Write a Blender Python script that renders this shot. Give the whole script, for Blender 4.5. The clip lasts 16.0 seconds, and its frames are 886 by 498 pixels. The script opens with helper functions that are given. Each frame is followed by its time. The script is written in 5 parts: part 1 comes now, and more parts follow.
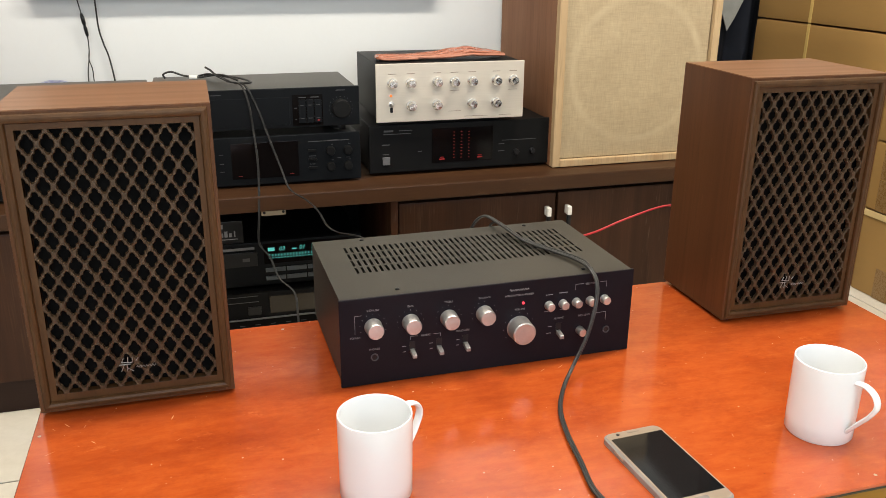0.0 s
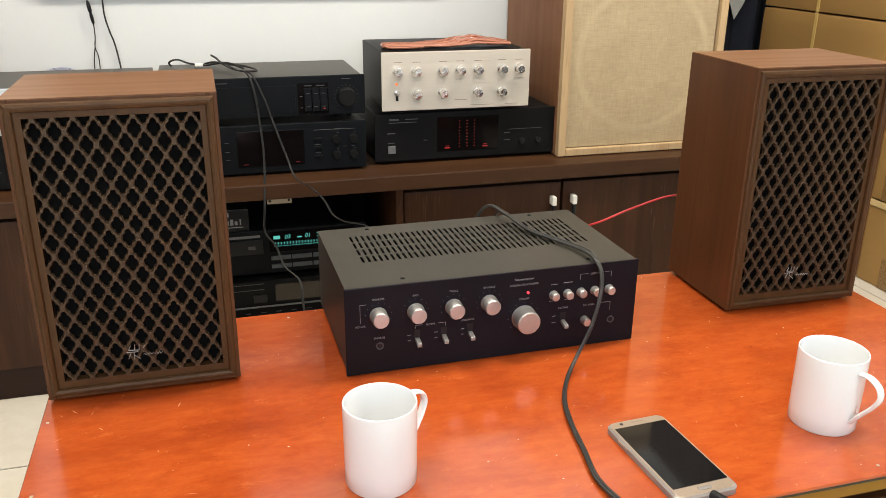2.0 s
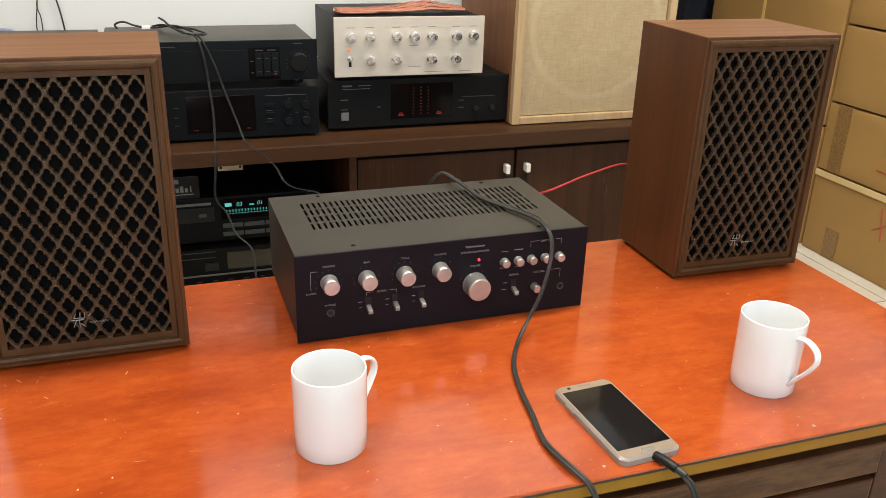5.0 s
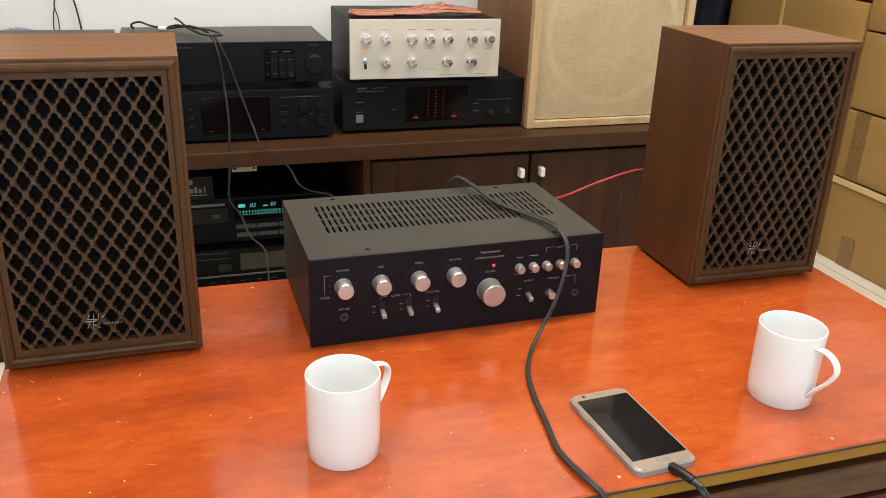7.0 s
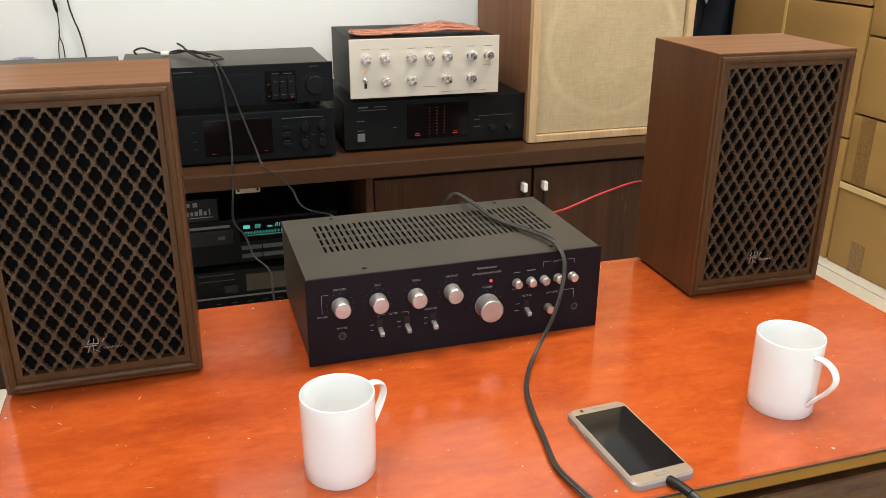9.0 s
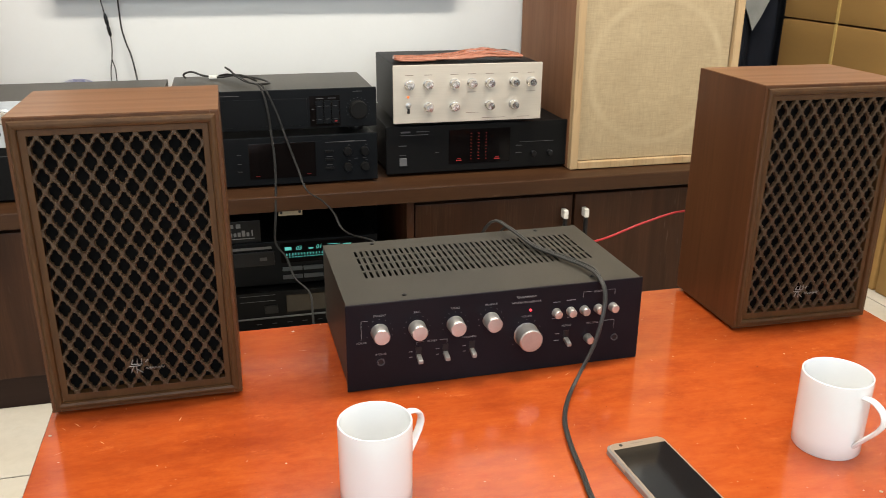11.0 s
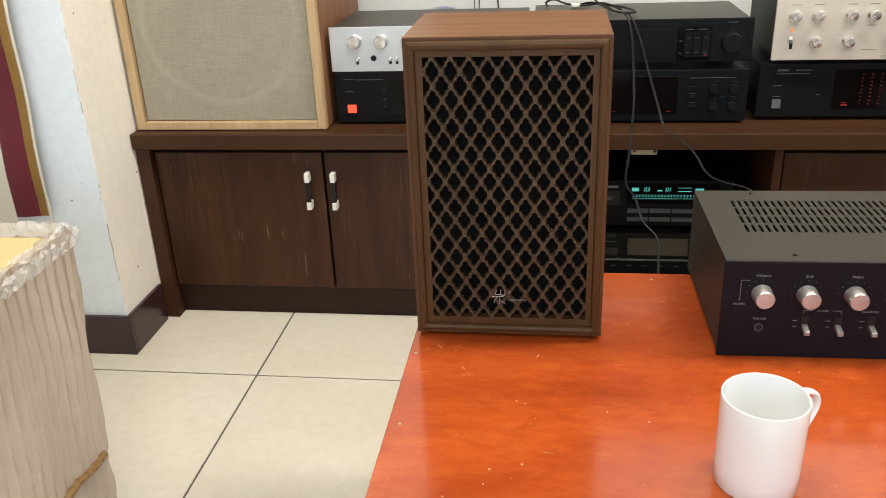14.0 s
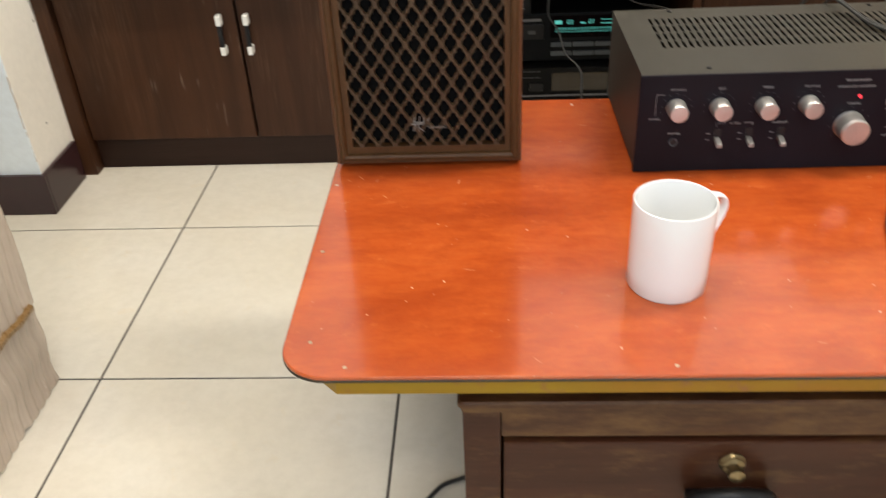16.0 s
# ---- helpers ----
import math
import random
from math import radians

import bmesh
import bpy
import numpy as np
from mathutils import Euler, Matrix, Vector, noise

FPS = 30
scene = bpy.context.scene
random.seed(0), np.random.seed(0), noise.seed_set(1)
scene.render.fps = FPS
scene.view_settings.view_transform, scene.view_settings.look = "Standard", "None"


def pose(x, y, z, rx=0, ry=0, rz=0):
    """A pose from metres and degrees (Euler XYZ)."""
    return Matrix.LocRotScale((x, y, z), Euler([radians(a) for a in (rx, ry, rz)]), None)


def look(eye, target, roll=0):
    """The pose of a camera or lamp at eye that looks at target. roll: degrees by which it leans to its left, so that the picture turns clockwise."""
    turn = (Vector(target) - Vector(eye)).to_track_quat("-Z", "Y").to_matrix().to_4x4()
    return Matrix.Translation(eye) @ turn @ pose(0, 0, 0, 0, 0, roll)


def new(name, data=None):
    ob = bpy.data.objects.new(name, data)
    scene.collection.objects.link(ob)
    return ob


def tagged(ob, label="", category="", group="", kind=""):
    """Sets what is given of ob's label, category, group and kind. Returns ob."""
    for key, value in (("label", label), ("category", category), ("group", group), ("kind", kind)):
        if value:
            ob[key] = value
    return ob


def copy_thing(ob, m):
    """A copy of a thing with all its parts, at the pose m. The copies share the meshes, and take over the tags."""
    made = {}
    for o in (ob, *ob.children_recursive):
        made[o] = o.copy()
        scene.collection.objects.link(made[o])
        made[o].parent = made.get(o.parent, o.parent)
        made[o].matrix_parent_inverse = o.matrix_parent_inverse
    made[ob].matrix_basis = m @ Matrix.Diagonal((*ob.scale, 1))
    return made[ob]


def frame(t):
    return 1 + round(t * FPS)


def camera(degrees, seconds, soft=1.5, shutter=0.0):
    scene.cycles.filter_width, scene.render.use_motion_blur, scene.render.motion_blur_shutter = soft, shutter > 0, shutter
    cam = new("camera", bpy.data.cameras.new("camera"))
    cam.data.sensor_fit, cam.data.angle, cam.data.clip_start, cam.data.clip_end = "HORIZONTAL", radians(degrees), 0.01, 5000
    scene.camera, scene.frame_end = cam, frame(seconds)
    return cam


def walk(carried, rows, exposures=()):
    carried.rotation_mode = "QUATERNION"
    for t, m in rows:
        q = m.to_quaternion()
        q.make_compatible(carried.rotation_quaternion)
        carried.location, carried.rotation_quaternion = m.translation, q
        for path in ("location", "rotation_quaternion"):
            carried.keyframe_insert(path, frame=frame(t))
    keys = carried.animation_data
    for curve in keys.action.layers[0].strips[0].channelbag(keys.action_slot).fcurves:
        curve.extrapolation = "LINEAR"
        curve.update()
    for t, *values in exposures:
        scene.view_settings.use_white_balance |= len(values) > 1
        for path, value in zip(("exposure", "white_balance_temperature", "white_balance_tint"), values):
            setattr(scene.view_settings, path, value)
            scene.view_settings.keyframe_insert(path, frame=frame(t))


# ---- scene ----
cam = camera(55.8, 16.0, soft=0.85, shutter=0.5)
PATH = [
    (0, (0.568, -0.15, 0.945), (1.098, 1.656, 0.268), 0.4),
    (0.5, (0.569, -0.15, 0.946), (1.1, 1.654, 0.266), 0.4),
    (1, (0.568, -0.151, 0.947), (1.095, 1.651, 0.257), 0.6),
    (1.5, (0.566, -0.154, 0.948), (1.084, 1.646, 0.248), 0.5),
    (2, (0.567, -0.152, 0.948), (1.083, 1.647, 0.244), 0.5),
    (2.5, (0.568, -0.147, 0.946), (1.088, 1.649, 0.236), 0.8),
    (3, (0.568, -0.147, 0.945), (1.101, 1.639, 0.219), 1.4),
    (3.5, (0.57, -0.157, 0.947), (1.156, 1.594, 0.177), 2.0),
    (6, (0.575, -0.155, 0.946), (1.183, 1.588, 0.175), 1.7),
    (6.5, (0.572, -0.15, 0.949), (1.168, 1.598, 0.179), 2.1),
    (7, (0.572, -0.147, 0.948), (1.154, 1.605, 0.179), 2.1),
    (7.5, (0.575, -0.15, 0.952), (1.142, 1.609, 0.189), 1.5),
    (8, (0.584, -0.153, 0.95), (1.144, 1.611, 0.193), 0.7),
    (10.5, (0.599, -0.159, 0.959), (1.113, 1.643, 0.259), 0.3),
    (11, (0.594, -0.154, 0.961), (1.06, 1.664, 0.271), 0.4),
    (11.5, (0.592, -0.148, 0.961), (0.998, 1.685, 0.271), 0.2),
    (12, (0.581, -0.128, 0.952), (0.832, 1.716, 0.219), -0.5),
    (12.5, (0.564, -0.111, 0.943), (0.643, 1.714, 0.128), -1.1),
    (13, (0.553, -0.101, 0.942), (0.527, 1.702, 0.077), -1.5),
    (13.5, (0.535, -0.092, 0.941), (0.384, 1.716, 0.1), -2.0),
    (14, (0.518, -0.079, 0.938), (0.26, 1.73, 0.124), -2.4),
    (14.5, (0.52, -0.079, 0.937), (0.245, 1.726, 0.12), -2.4),
    (15, (0.519, -0.079, 0.925), (0.266, 1.673, -0.006), -2.4),
    (15.5, (0.52, -0.076, 0.911), (0.309, 1.623, -0.124), -2.6),
    (16, (0.536, -0.092, 0.901), (0.431, 1.568, -0.21), -2.9),
]
walk(cam, [(t, look(eye, target, roll)) for t, eye, target, roll in PATH],
     [(0, 0.04), (2.5, 0.05), (3.5, -0.02), (7.0, -0.03), (8.5, 0.02), (11.5, 0.02), (13.5, -0.04), (16.0, -0.04)])

# ---- world, lights ----
world = bpy.data.worlds.new("room_world")
scene.world = world
world.use_nodes = True
world.node_tree.nodes["Background"].inputs[0].default_value = (0.9, 0.95, 1.0, 1)
world.node_tree.nodes["Background"].inputs[1].default_value = 0.15


def area(name, x, y, z, sx, sy, watts, colour):
    lamp = bpy.data.lights.new(name, "AREA")
    lamp.shape, lamp.size, lamp.size_y, lamp.energy, lamp.color = "RECTANGLE", sx, sy, watts, colour
    ob = new(name, lamp)
    ob.matrix_world = pose(x, y, z, 0, 0, 0)
    return ob


TUBES = [(0.15, 0.98, 33), (1.65, 1.00, 49), (0.7, -1.1, 26)]
for tx, ty, watts in TUBES:
    area("tube_light", tx, ty, 2.60, 1.15, 0.22, watts, (1.0, 0.91, 0.77))

sky = area("window_sky", 0.5, -2.74, 1.55, 3.0, 1.5, 62, (0.84, 0.92, 1.0))
sky.matrix_world = look((0.5, -2.74, 1.55), (0.5, 0.0, 1.50))

# ---- materials ----


def nodes_of(name):
    m = bpy.data.materials.new(name)
    m.use_nodes = True
    nt = m.node_tree
    return m, nt, nt.nodes["Principled BSDF"]


def link(nt, a, b):
    nt.links.new(a, b)


def add(nt, kind, **values):
    n = nt.nodes.new(kind)
    for key, v in values.items():
        n.inputs[key.replace("_", " ")].default_value = v
    return n


def mixed(nt, fac, a, b):
    n = nt.nodes.new("ShaderNodeMix")
    n.data_type = "RGBA"
    for sock, v in ((n.inputs[0], fac), (n.inputs[6], a), (n.inputs[7], b)):
        if hasattr(v, "is_linked"):
            nt.links.new(v, sock)
        else:
            sock.default_value = v if not isinstance(v, tuple) else (*v[:3], 1)
    return n.outputs[2]


def ramped(nt, value, lo, hi):
    n = nt.nodes.new("ShaderNodeMapRange")
    n.inputs[1].default_value, n.inputs[2].default_value = lo, hi
    nt.links.new(value, n.inputs[0])
    return n.outputs[0]


def coords(nt, stretch=(1, 1, 1)):
    tc = nt.nodes.new("ShaderNodeTexCoord")
    mp = nt.nodes.new("ShaderNodeMapping")
    mp.inputs["Scale"].default_value = stretch
    nt.links.new(tc.outputs["Object"], mp.inputs["Vector"])
    return mp.outputs[0]


def noised(nt, vec, scale, detail=4.0, rough=0.55, distort=0.0):
    n = add(nt, "ShaderNodeTexNoise", Scale=scale, Detail=detail, Roughness=rough, Distortion=distort)
    nt.links.new(vec, n.inputs["Vector"])
    return n.outputs[0]


def bumped(nt, bsdf, height, strength, distance):
    b = add(nt, "ShaderNodeBump", Strength=strength, Distance=distance)
    nt.links.new(height, b.inputs["Height"])
    nt.links.new(b.outputs[0], bsdf.inputs["Normal"])


def surface(name, c1, c2, scale, rough=0.5, fine=None, stretch=(1, 1, 1), bump=0.1, depth=0.001, metal=0.0, coat=0.0,
            wear=None, wear_at=(0.62, 0.72), vary=0.0, spread=0.1, grit=0.25, spec=0.5):
    """Two colours by a broad noise, a fine noise on top, wear marks, bump and uneven gloss."""
    m, nt, p = nodes_of(name)
    v = coords(nt, stretch)
    broad = noised(nt, v, scale, 3.0)
    fine_n = noised(nt, v, fine or scale * 9, 5.0, 0.65)
    col = mixed(nt, ramped(nt, broad, 0.32, 0.68), c1, c2)
    dark = tuple(c * 0.72 for c in c1)
    col = mixed(nt, ramped(nt, fine_n, 0.62, 0.30), col, mixed(nt, grit, col, dark))
    if wear:
        w = noised(nt, coords(nt), (fine or scale * 9) * 0.45, 6.0, 0.7)
        col = mixed(nt, ramped(nt, w, *wear_at), col, wear)
    if vary:
        info = nt.nodes.new("ShaderNodeObjectInfo")
        col = mixed(nt, ramped(nt, info.outputs["Random"], 0, 1.0 / vary), col, dark)
    link(nt, col, p.inputs["Base Color"])
    r = nt.nodes.new("ShaderNodeMapRange")
    r.inputs[3].default_value, r.inputs[4].default_value = max(0.02, rough - spread), min(1, rough + spread)
    link(nt, fine_n, r.inputs[0])
    link(nt, r.outputs[0], p.inputs["Roughness"])
    p.inputs["Metallic"].default_value = metal
    p.inputs["Specular IOR Level"].default_value = spec
    p.inputs["Coat Weight"].default_value = coat
    p.inputs["Coat Roughness"].default_value = 0.12
    bumped(nt, p, fine_n, bump, depth)
    return m


def wood(name, c1, c2, axis="Z", scale=1.0, rough=0.45, coat=0.0, wear=None, wear_at=(0.66, 0.74), bump=0.15, spec=0.22, marks=None, pale=None):
    """Grain that runs along one axis: broad figure, fine pores and wear."""
    m, nt, p = nodes_of(name)
    st = {"X": (0.05, 1, 1), "Y": (1, 0.05, 1), "Z": (1, 1, 0.05)}[axis]
    v = coords(nt, st)
    figure = noised(nt, v, 26 * scale, 3.0, 0.5, 0.6)
    pores = noised(nt, v, 240 * scale, 4.0, 0.6)
    patch = noised(nt, coords(nt), 5 * scale, 2.0)
    col = mixed(nt, ramped(nt, figure, 0.3, 0.7), c1, c2)
    col = mixed(nt, ramped(nt, pores, 0.52, 0.70), col, mixed(nt, 0.5, col, tuple(c * 0.45 for c in c1)))
    col = mixed(nt, ramped(nt, patch, 0.45, 0.8), col, mixed(nt, 0.4, col, tuple(c * 0.6 for c in c1)))
    if wear:
        w = noised(nt, coords(nt, tuple(max(0.22, c) for c in st)), 46 * scale, 9.0, 0.78)
        col = mixed(nt, ramped(nt, w, *wear_at), col, wear)
    if pale:
        thin = noised(nt, coords(nt, tuple(0.03 if c < 1 else 1.0 for c in st)), 330 * scale, 2.0, 0.5)
        bare = noised(nt, coords(nt, tuple(0.25 if c < 1 else 1.0 for c in st)), 9 * scale, 4.0, 0.6)
        both = nt.nodes.new("ShaderNodeMath")
        both.operation = "MULTIPLY"
        link(nt, ramped(nt, thin, 0.50, 0.70), both.inputs[0])
        link(nt, ramped(nt, bare, 0.44, 0.78), both.inputs[1])
        col = mixed(nt, both.outputs[0], col, pale)
    if marks:
        line = noised(nt, coords(nt, (1, 1, 0.10)), 120, 1.0, 0.4)
        gate = noised(nt, coords(nt), 7, 3.0)
        mul = nt.nodes.new("ShaderNodeMath")
        mul.operation = "MULTIPLY"
        link(nt, ramped(nt, line, 0.66, 0.76), mul.inputs[0])
        link(nt, ramped(nt, gate, 0.52, 0.66), mul.inputs[1])
        col = mixed(nt, mul.outputs[0], col, marks)
    link(nt, col, p.inputs["Base Color"])
    r = nt.nodes.new("ShaderNodeMapRange")
    r.inputs[3].default_value, r.inputs[4].default_value = rough - 0.08, rough + 0.12
    link(nt, figure, r.inputs[0])
    link(nt, r.outputs[0], p.inputs["Roughness"])
    p.inputs["Specular IOR Level"].default_value = spec
    p.inputs["Coat Weight"].default_value = coat
    bumped(nt, p, pores, bump, 0.0006)
    return m


def plain(name, colour, rough=0.5, metal=0.0, coat=0.0, spec=0.5):
    return surface(name, colour, tuple(c * 0.9 for c in colour), 30, rough, 300, bump=0.03, depth=0.0004, metal=metal, coat=coat, spread=0.05, spec=spec)


def glow(name, colour, strength):
    m, nt, p = nodes_of(name)
    p.inputs["Base Color"].default_value = (*[c * 0.12 for c in colour], 1)
    p.inputs["Emission Color"].default_value = (*colour, 1)
    p.inputs["Emission Strength"].default_value = strength
    return m


def table_paint():
    """Orange-red varnished plywood with darker streaks, cloudy patches, pale scratches and chips."""
    m, nt, p = nodes_of("orange_varnish")
    v = coords(nt, (0.30, 1, 1))
    streak = noised(nt, v, 64, 9.0, 0.74, 0.3)
    cloud = noised(nt, coords(nt, (0.65, 1, 1)), 13, 10.0, 0.76)
    col = mixed(nt, ramped(nt, streak, 0.32, 0.70), (0.350, 0.055, 0.010), (0.440, 0.089, 0.017))
    col = mixed(nt, ramped(nt, cloud, 0.46, 0.80), col, (0.235, 0.032, 0.008))
    broad = noised(nt, coords(nt, (0.45, 1, 1)), 5.5, 5.0, 0.62, 0.8)
    col = mixed(nt, ramped(nt, broad, 0.50, 0.72), col, mixed(nt, 0.50, col, (0.21, 0.026, 0.006)))
    col = mixed(nt, ramped(nt, broad, 0.44, 0.26), col, mixed(nt, 0.35, col, (0.52, 0.125, 0.026)))
    rub = noised(nt, coords(nt, (0.6, 1, 1)), 30, 9.0, 0.78)
    col = mixed(nt, ramped(nt, rub, 0.60, 0.80), col, (0.58, 0.15, 0.040))
    tc = nt.nodes.new("ShaderNodeTexCoord")
    for angle, scale, gate_scale, lo in ((0.9, 330, 9, 0.775), (-0.6, 360, 11, 0.765), (0.15, 300, 14, 0.775), (1.9, 340, 8, 0.775)):
        turned = nt.nodes.new("ShaderNodeMapping")
        turned.inputs["Rotation"].default_value = (0, 0, angle)
        drawn = nt.nodes.new("ShaderNodeMapping")
        drawn.inputs["Scale"].default_value = (0.10, 1, 1)
        link(nt, tc.outputs["Object"], turned.inputs["Vector"])
        link(nt, turned.outputs[0], drawn.inputs["Vector"])
        scratch = noised(nt, drawn.outputs[0], scale, 1.0, 0.4)
        gate = noised(nt, coords(nt), gate_scale, 2.0)
        mul = nt.nodes.new("ShaderNodeMath")
        mul.operation = "MULTIPLY"
        link(nt, ramped(nt, scratch, lo, lo + 0.05), mul.inputs[0])
        link(nt, ramped(nt, gate, 0.52, 0.64), mul.inputs[1])
        col = mixed(nt, mul.outputs[0], col, (0.66, 0.31, 0.16))
    speck = noised(nt, coords(nt), 260, 2.0, 0.5)
    spots = noised(nt, coords(nt), 16, 2.0)
    mul = nt.nodes.new("ShaderNodeMath")
    mul.operation = "MULTIPLY"
    link(nt, ramped(nt, speck, 0.72, 0.77), mul.inputs[0])
    link(nt, ramped(nt, spots, 0.50, 0.60), mul.inputs[1])
    col = mixed(nt, mul.outputs[0], col, (0.10, 0.022, 0.008))
    chip = noised(nt, coords(nt), 190, 1.0, 0.4)
    chips = noised(nt, coords(nt), 21, 2.0)
    mul = nt.nodes.new("ShaderNodeMath")
    mul.operation = "MULTIPLY"
    link(nt, ramped(nt, chip, 0.765, 0.79), mul.inputs[0])
    link(nt, ramped(nt, chips, 0.54, 0.60), mul.inputs[1])
    col = mixed(nt, mul.outputs[0], col, (0.74, 0.48, 0.32))
    link(nt, col, p.inputs["Base Color"])
    r = nt.nodes.new("ShaderNodeMapRange")
    r.inputs[3].default_value, r.inputs[4].default_value = 0.09, 0.28
    link(nt, rub, r.inputs[0])
    link(nt, r.outputs[0], p.inputs["Roughness"])
    p.inputs["Specular IOR Level"].default_value = 0.5
    p.inputs["Coat Weight"].default_value = 0.28
    p.inputs["Coat Roughness"].default_value = 0.06
    bumped(nt, p, streak, 0.05, 0.0005)
    return m


M_TABLE = table_paint()
M_EDGE = surface("ochre_edge", (0.245, 0.150, 0.007), (0.240, 0.085, 0.009), 11, 0.4, 120, (0.25, 1, 1), 0.1, spec=0.2, wear=(0.22, 0.09, 0.03), wear_at=(0.58, 0.70))
M_PLY = surface("bare_ply_edge", (0.0425, 0.026, 0.0072), (0.02, 0.011, 0.0036), 20, 0.6, 160, (0.1, 1, 1))
M_DESK = wood("dark_desk_wood", (0.052, 0.0175, 0.0085), (0.032, 0.0110, 0.0056), "X", 1.0, 0.34, wear=(0.125, 0.066, 0.026), wear_at=(0.52, 0.80), spec=0.2)
M_MOULD = wood("worn_moulding_wood", (0.068, 0.026, 0.0100), (0.040, 0.0145, 0.0060), "X", 1.0, 0.42, wear=(0.150, 0.078, 0.028), wear_at=(0.44, 0.80), spec=0.25)
M_CAB = wood("walnut_cabinet", (0.0570, 0.0220, 0.0094), (0.0285, 0.0102, 0.0045), "Z", 1.0, 0.42, wear=(0.15, 0.10, 0.06), wear_at=(0.70, 0.80), marks=(0.15, 0.112, 0.082), pale=(0.105, 0.058, 0.031))
M_CABTOP = wood("walnut_slab", (0.058, 0.0255, 0.0108), (0.037, 0.0160, 0.0070), "X", 1.0, 0.40, wear=(0.19, 0.125, 0.075), wear_at=(0.63, 0.78))
M_KICK = wood("dark_kick_wood", (0.0315, 0.0139, 0.0084), (0.0245, 0.0101, 0.0062), "X", 1.0, 0.5)
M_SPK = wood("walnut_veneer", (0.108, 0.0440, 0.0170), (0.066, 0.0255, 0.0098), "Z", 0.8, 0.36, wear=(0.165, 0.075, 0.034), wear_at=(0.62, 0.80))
# Lit copy of the walnut veneer: the top's gloss highlight is in its colour.
M_SPKTOP = wood("walnut_veneer_top_lit", (0.180, 0.086, 0.038), (0.144, 0.064, 0.027), "X", 1.0, 0.36)
M_FRAME = wood("walnut_frame", (0.078, 0.0370, 0.0135), (0.057, 0.0260, 0.0095), "Z", 1.2, 0.42)
M_LATT = wood("lattice_brown", (0.072, 0.0440, 0.0240), (0.056, 0.0340, 0.0185), "Z", 1.6, 0.42, bump=0.06, spec=0.28)
M_BIGSIDE = wood("reddish_veneer", (0.264, 0.124, 0.06), (0.2, 0.088, 0.0416), "Z", 0.8, 0.5)
M_PINE = wood("raw_pine", (0.5165, 0.3801, 0.2244), (0.4332, 0.2917, 0.153), "Z", 0.9, 0.6, wear=(0.30, 0.17, 0.07), wear_at=(0.70, 0.80))
M_BLACK = surface("black_cloth_back", (0.006, 0.006, 0.006), (0.009, 0.009, 0.009), 60, 0.95, 900, spec=0.0)
M_AMPFACE = surface("anodised_black_face", (0.0092, 0.0076, 0.0108), (0.0112, 0.0092, 0.0132), 9, 0.36, 700, bump=0.04, depth=0.0003, spec=0.10)
M_AMPTOP = surface("grey_black_enamel", (0.0336, 0.0303, 0.0248), (0.0437, 0.0394, 0.032), 7, 0.5, 1100, bump=0.25, depth=0.0003, spec=0.3)
M_BLKMET = surface("black_metal", (0.0064, 0.0064, 0.0068), (0.0096, 0.0096, 0.0096), 8, 0.42, 600, bump=0.06, depth=0.0003, spec=0.09)
M_BLUBLK = surface("blue_black_face", (0.0046, 0.0054, 0.0066), (0.0062, 0.0072, 0.0086), 8, 0.40, 600, bump=0.05, depth=0.0003, spec=0.10)
M_WINDOW = plain("smoked_window", (0.005, 0.004, 0.004), 0.10, spec=0.12)
M_ALU = surface("brushed_aluminium", (0.62, 0.655, 0.69), (0.57, 0.6, 0.63), 12, 0.36, 420, (0.03, 1, 1), 0.05, 0.0003, metal=0.55)
M_CHAMP = surface("champagne_aluminium", (0.615, 0.565, 0.490), (0.565, 0.515, 0.440), 12, 0.42, 420, (0.03, 1, 1), 0.05, 0.0003, metal=0.35)
M_CHROME = surface("turned_metal", (0.60, 0.59, 0.58), (0.50, 0.49, 0.48), 40, 0.36, 500, bump=0.03, depth=0.0003, metal=0.86)
M_SPUN = surface("spun_bright_metal", (0.80, 0.79, 0.78), (0.72, 0.71, 0.70), 40, 0.24, 500, bump=0.02, depth=0.0002, metal=1.0)
spun = M_SPUN.node_tree
tangent = spun.nodes.new("ShaderNodeTangent")
tangent.direction_type, tangent.axis = "RADIAL", "Y"
spun.links.new(tangent.outputs[0], spun.nodes["Principled BSDF"].inputs["Tangent"])
spun.nodes["Principled BSDF"].inputs["Anisotropic"].default_value = 0.7
M_GREYCAP = plain("grey_cap", (0.30, 0.29, 0.28), 0.4, 0.4)
M_PRINT = plain("pale_print", (0.24, 0.24, 0.25), 0.6)
M_DIMPRINT = plain("dim_print", (0.07, 0.07, 0.073), 0.6)
M_DARKPRINT = plain("dark_print", (0.24, 0.19, 0.15), 0.6)
M_RED = glow("red_led", (1.0, 0.04, 0.06), 2.2)
M_AMBER = glow("amber_led", (1.0, 0.22, 0.04), 1.2)
M_REDDIM = glow("dim_red_meter", (0.7, 0.025, 0.015), 0.10)
M_REDMID = glow("red_meter_lamp", (0.8, 0.03, 0.03), 0.30)
M_REDSW = glow("orange_red_switch", (1.0, 0.10, 0.04), 1.3)
M_CYAN = glow("cyan_display", (0.16, 0.80, 0.70), 0.62)
M_MUG = surface("white_glaze", (0.77, 0.785, 0.80), (0.755, 0.77, 0.785), 6, 0.16, 160, bump=0.01, depth=0.0003, coat=0.4, spread=0.04, grit=0.02)
M_GOLD = surface("pale_gold_bezel", (0.3564, 0.2822, 0.219), (0.324, 0.252, 0.1904), 20, 0.35, 300, metal=0.35, bump=0.02)
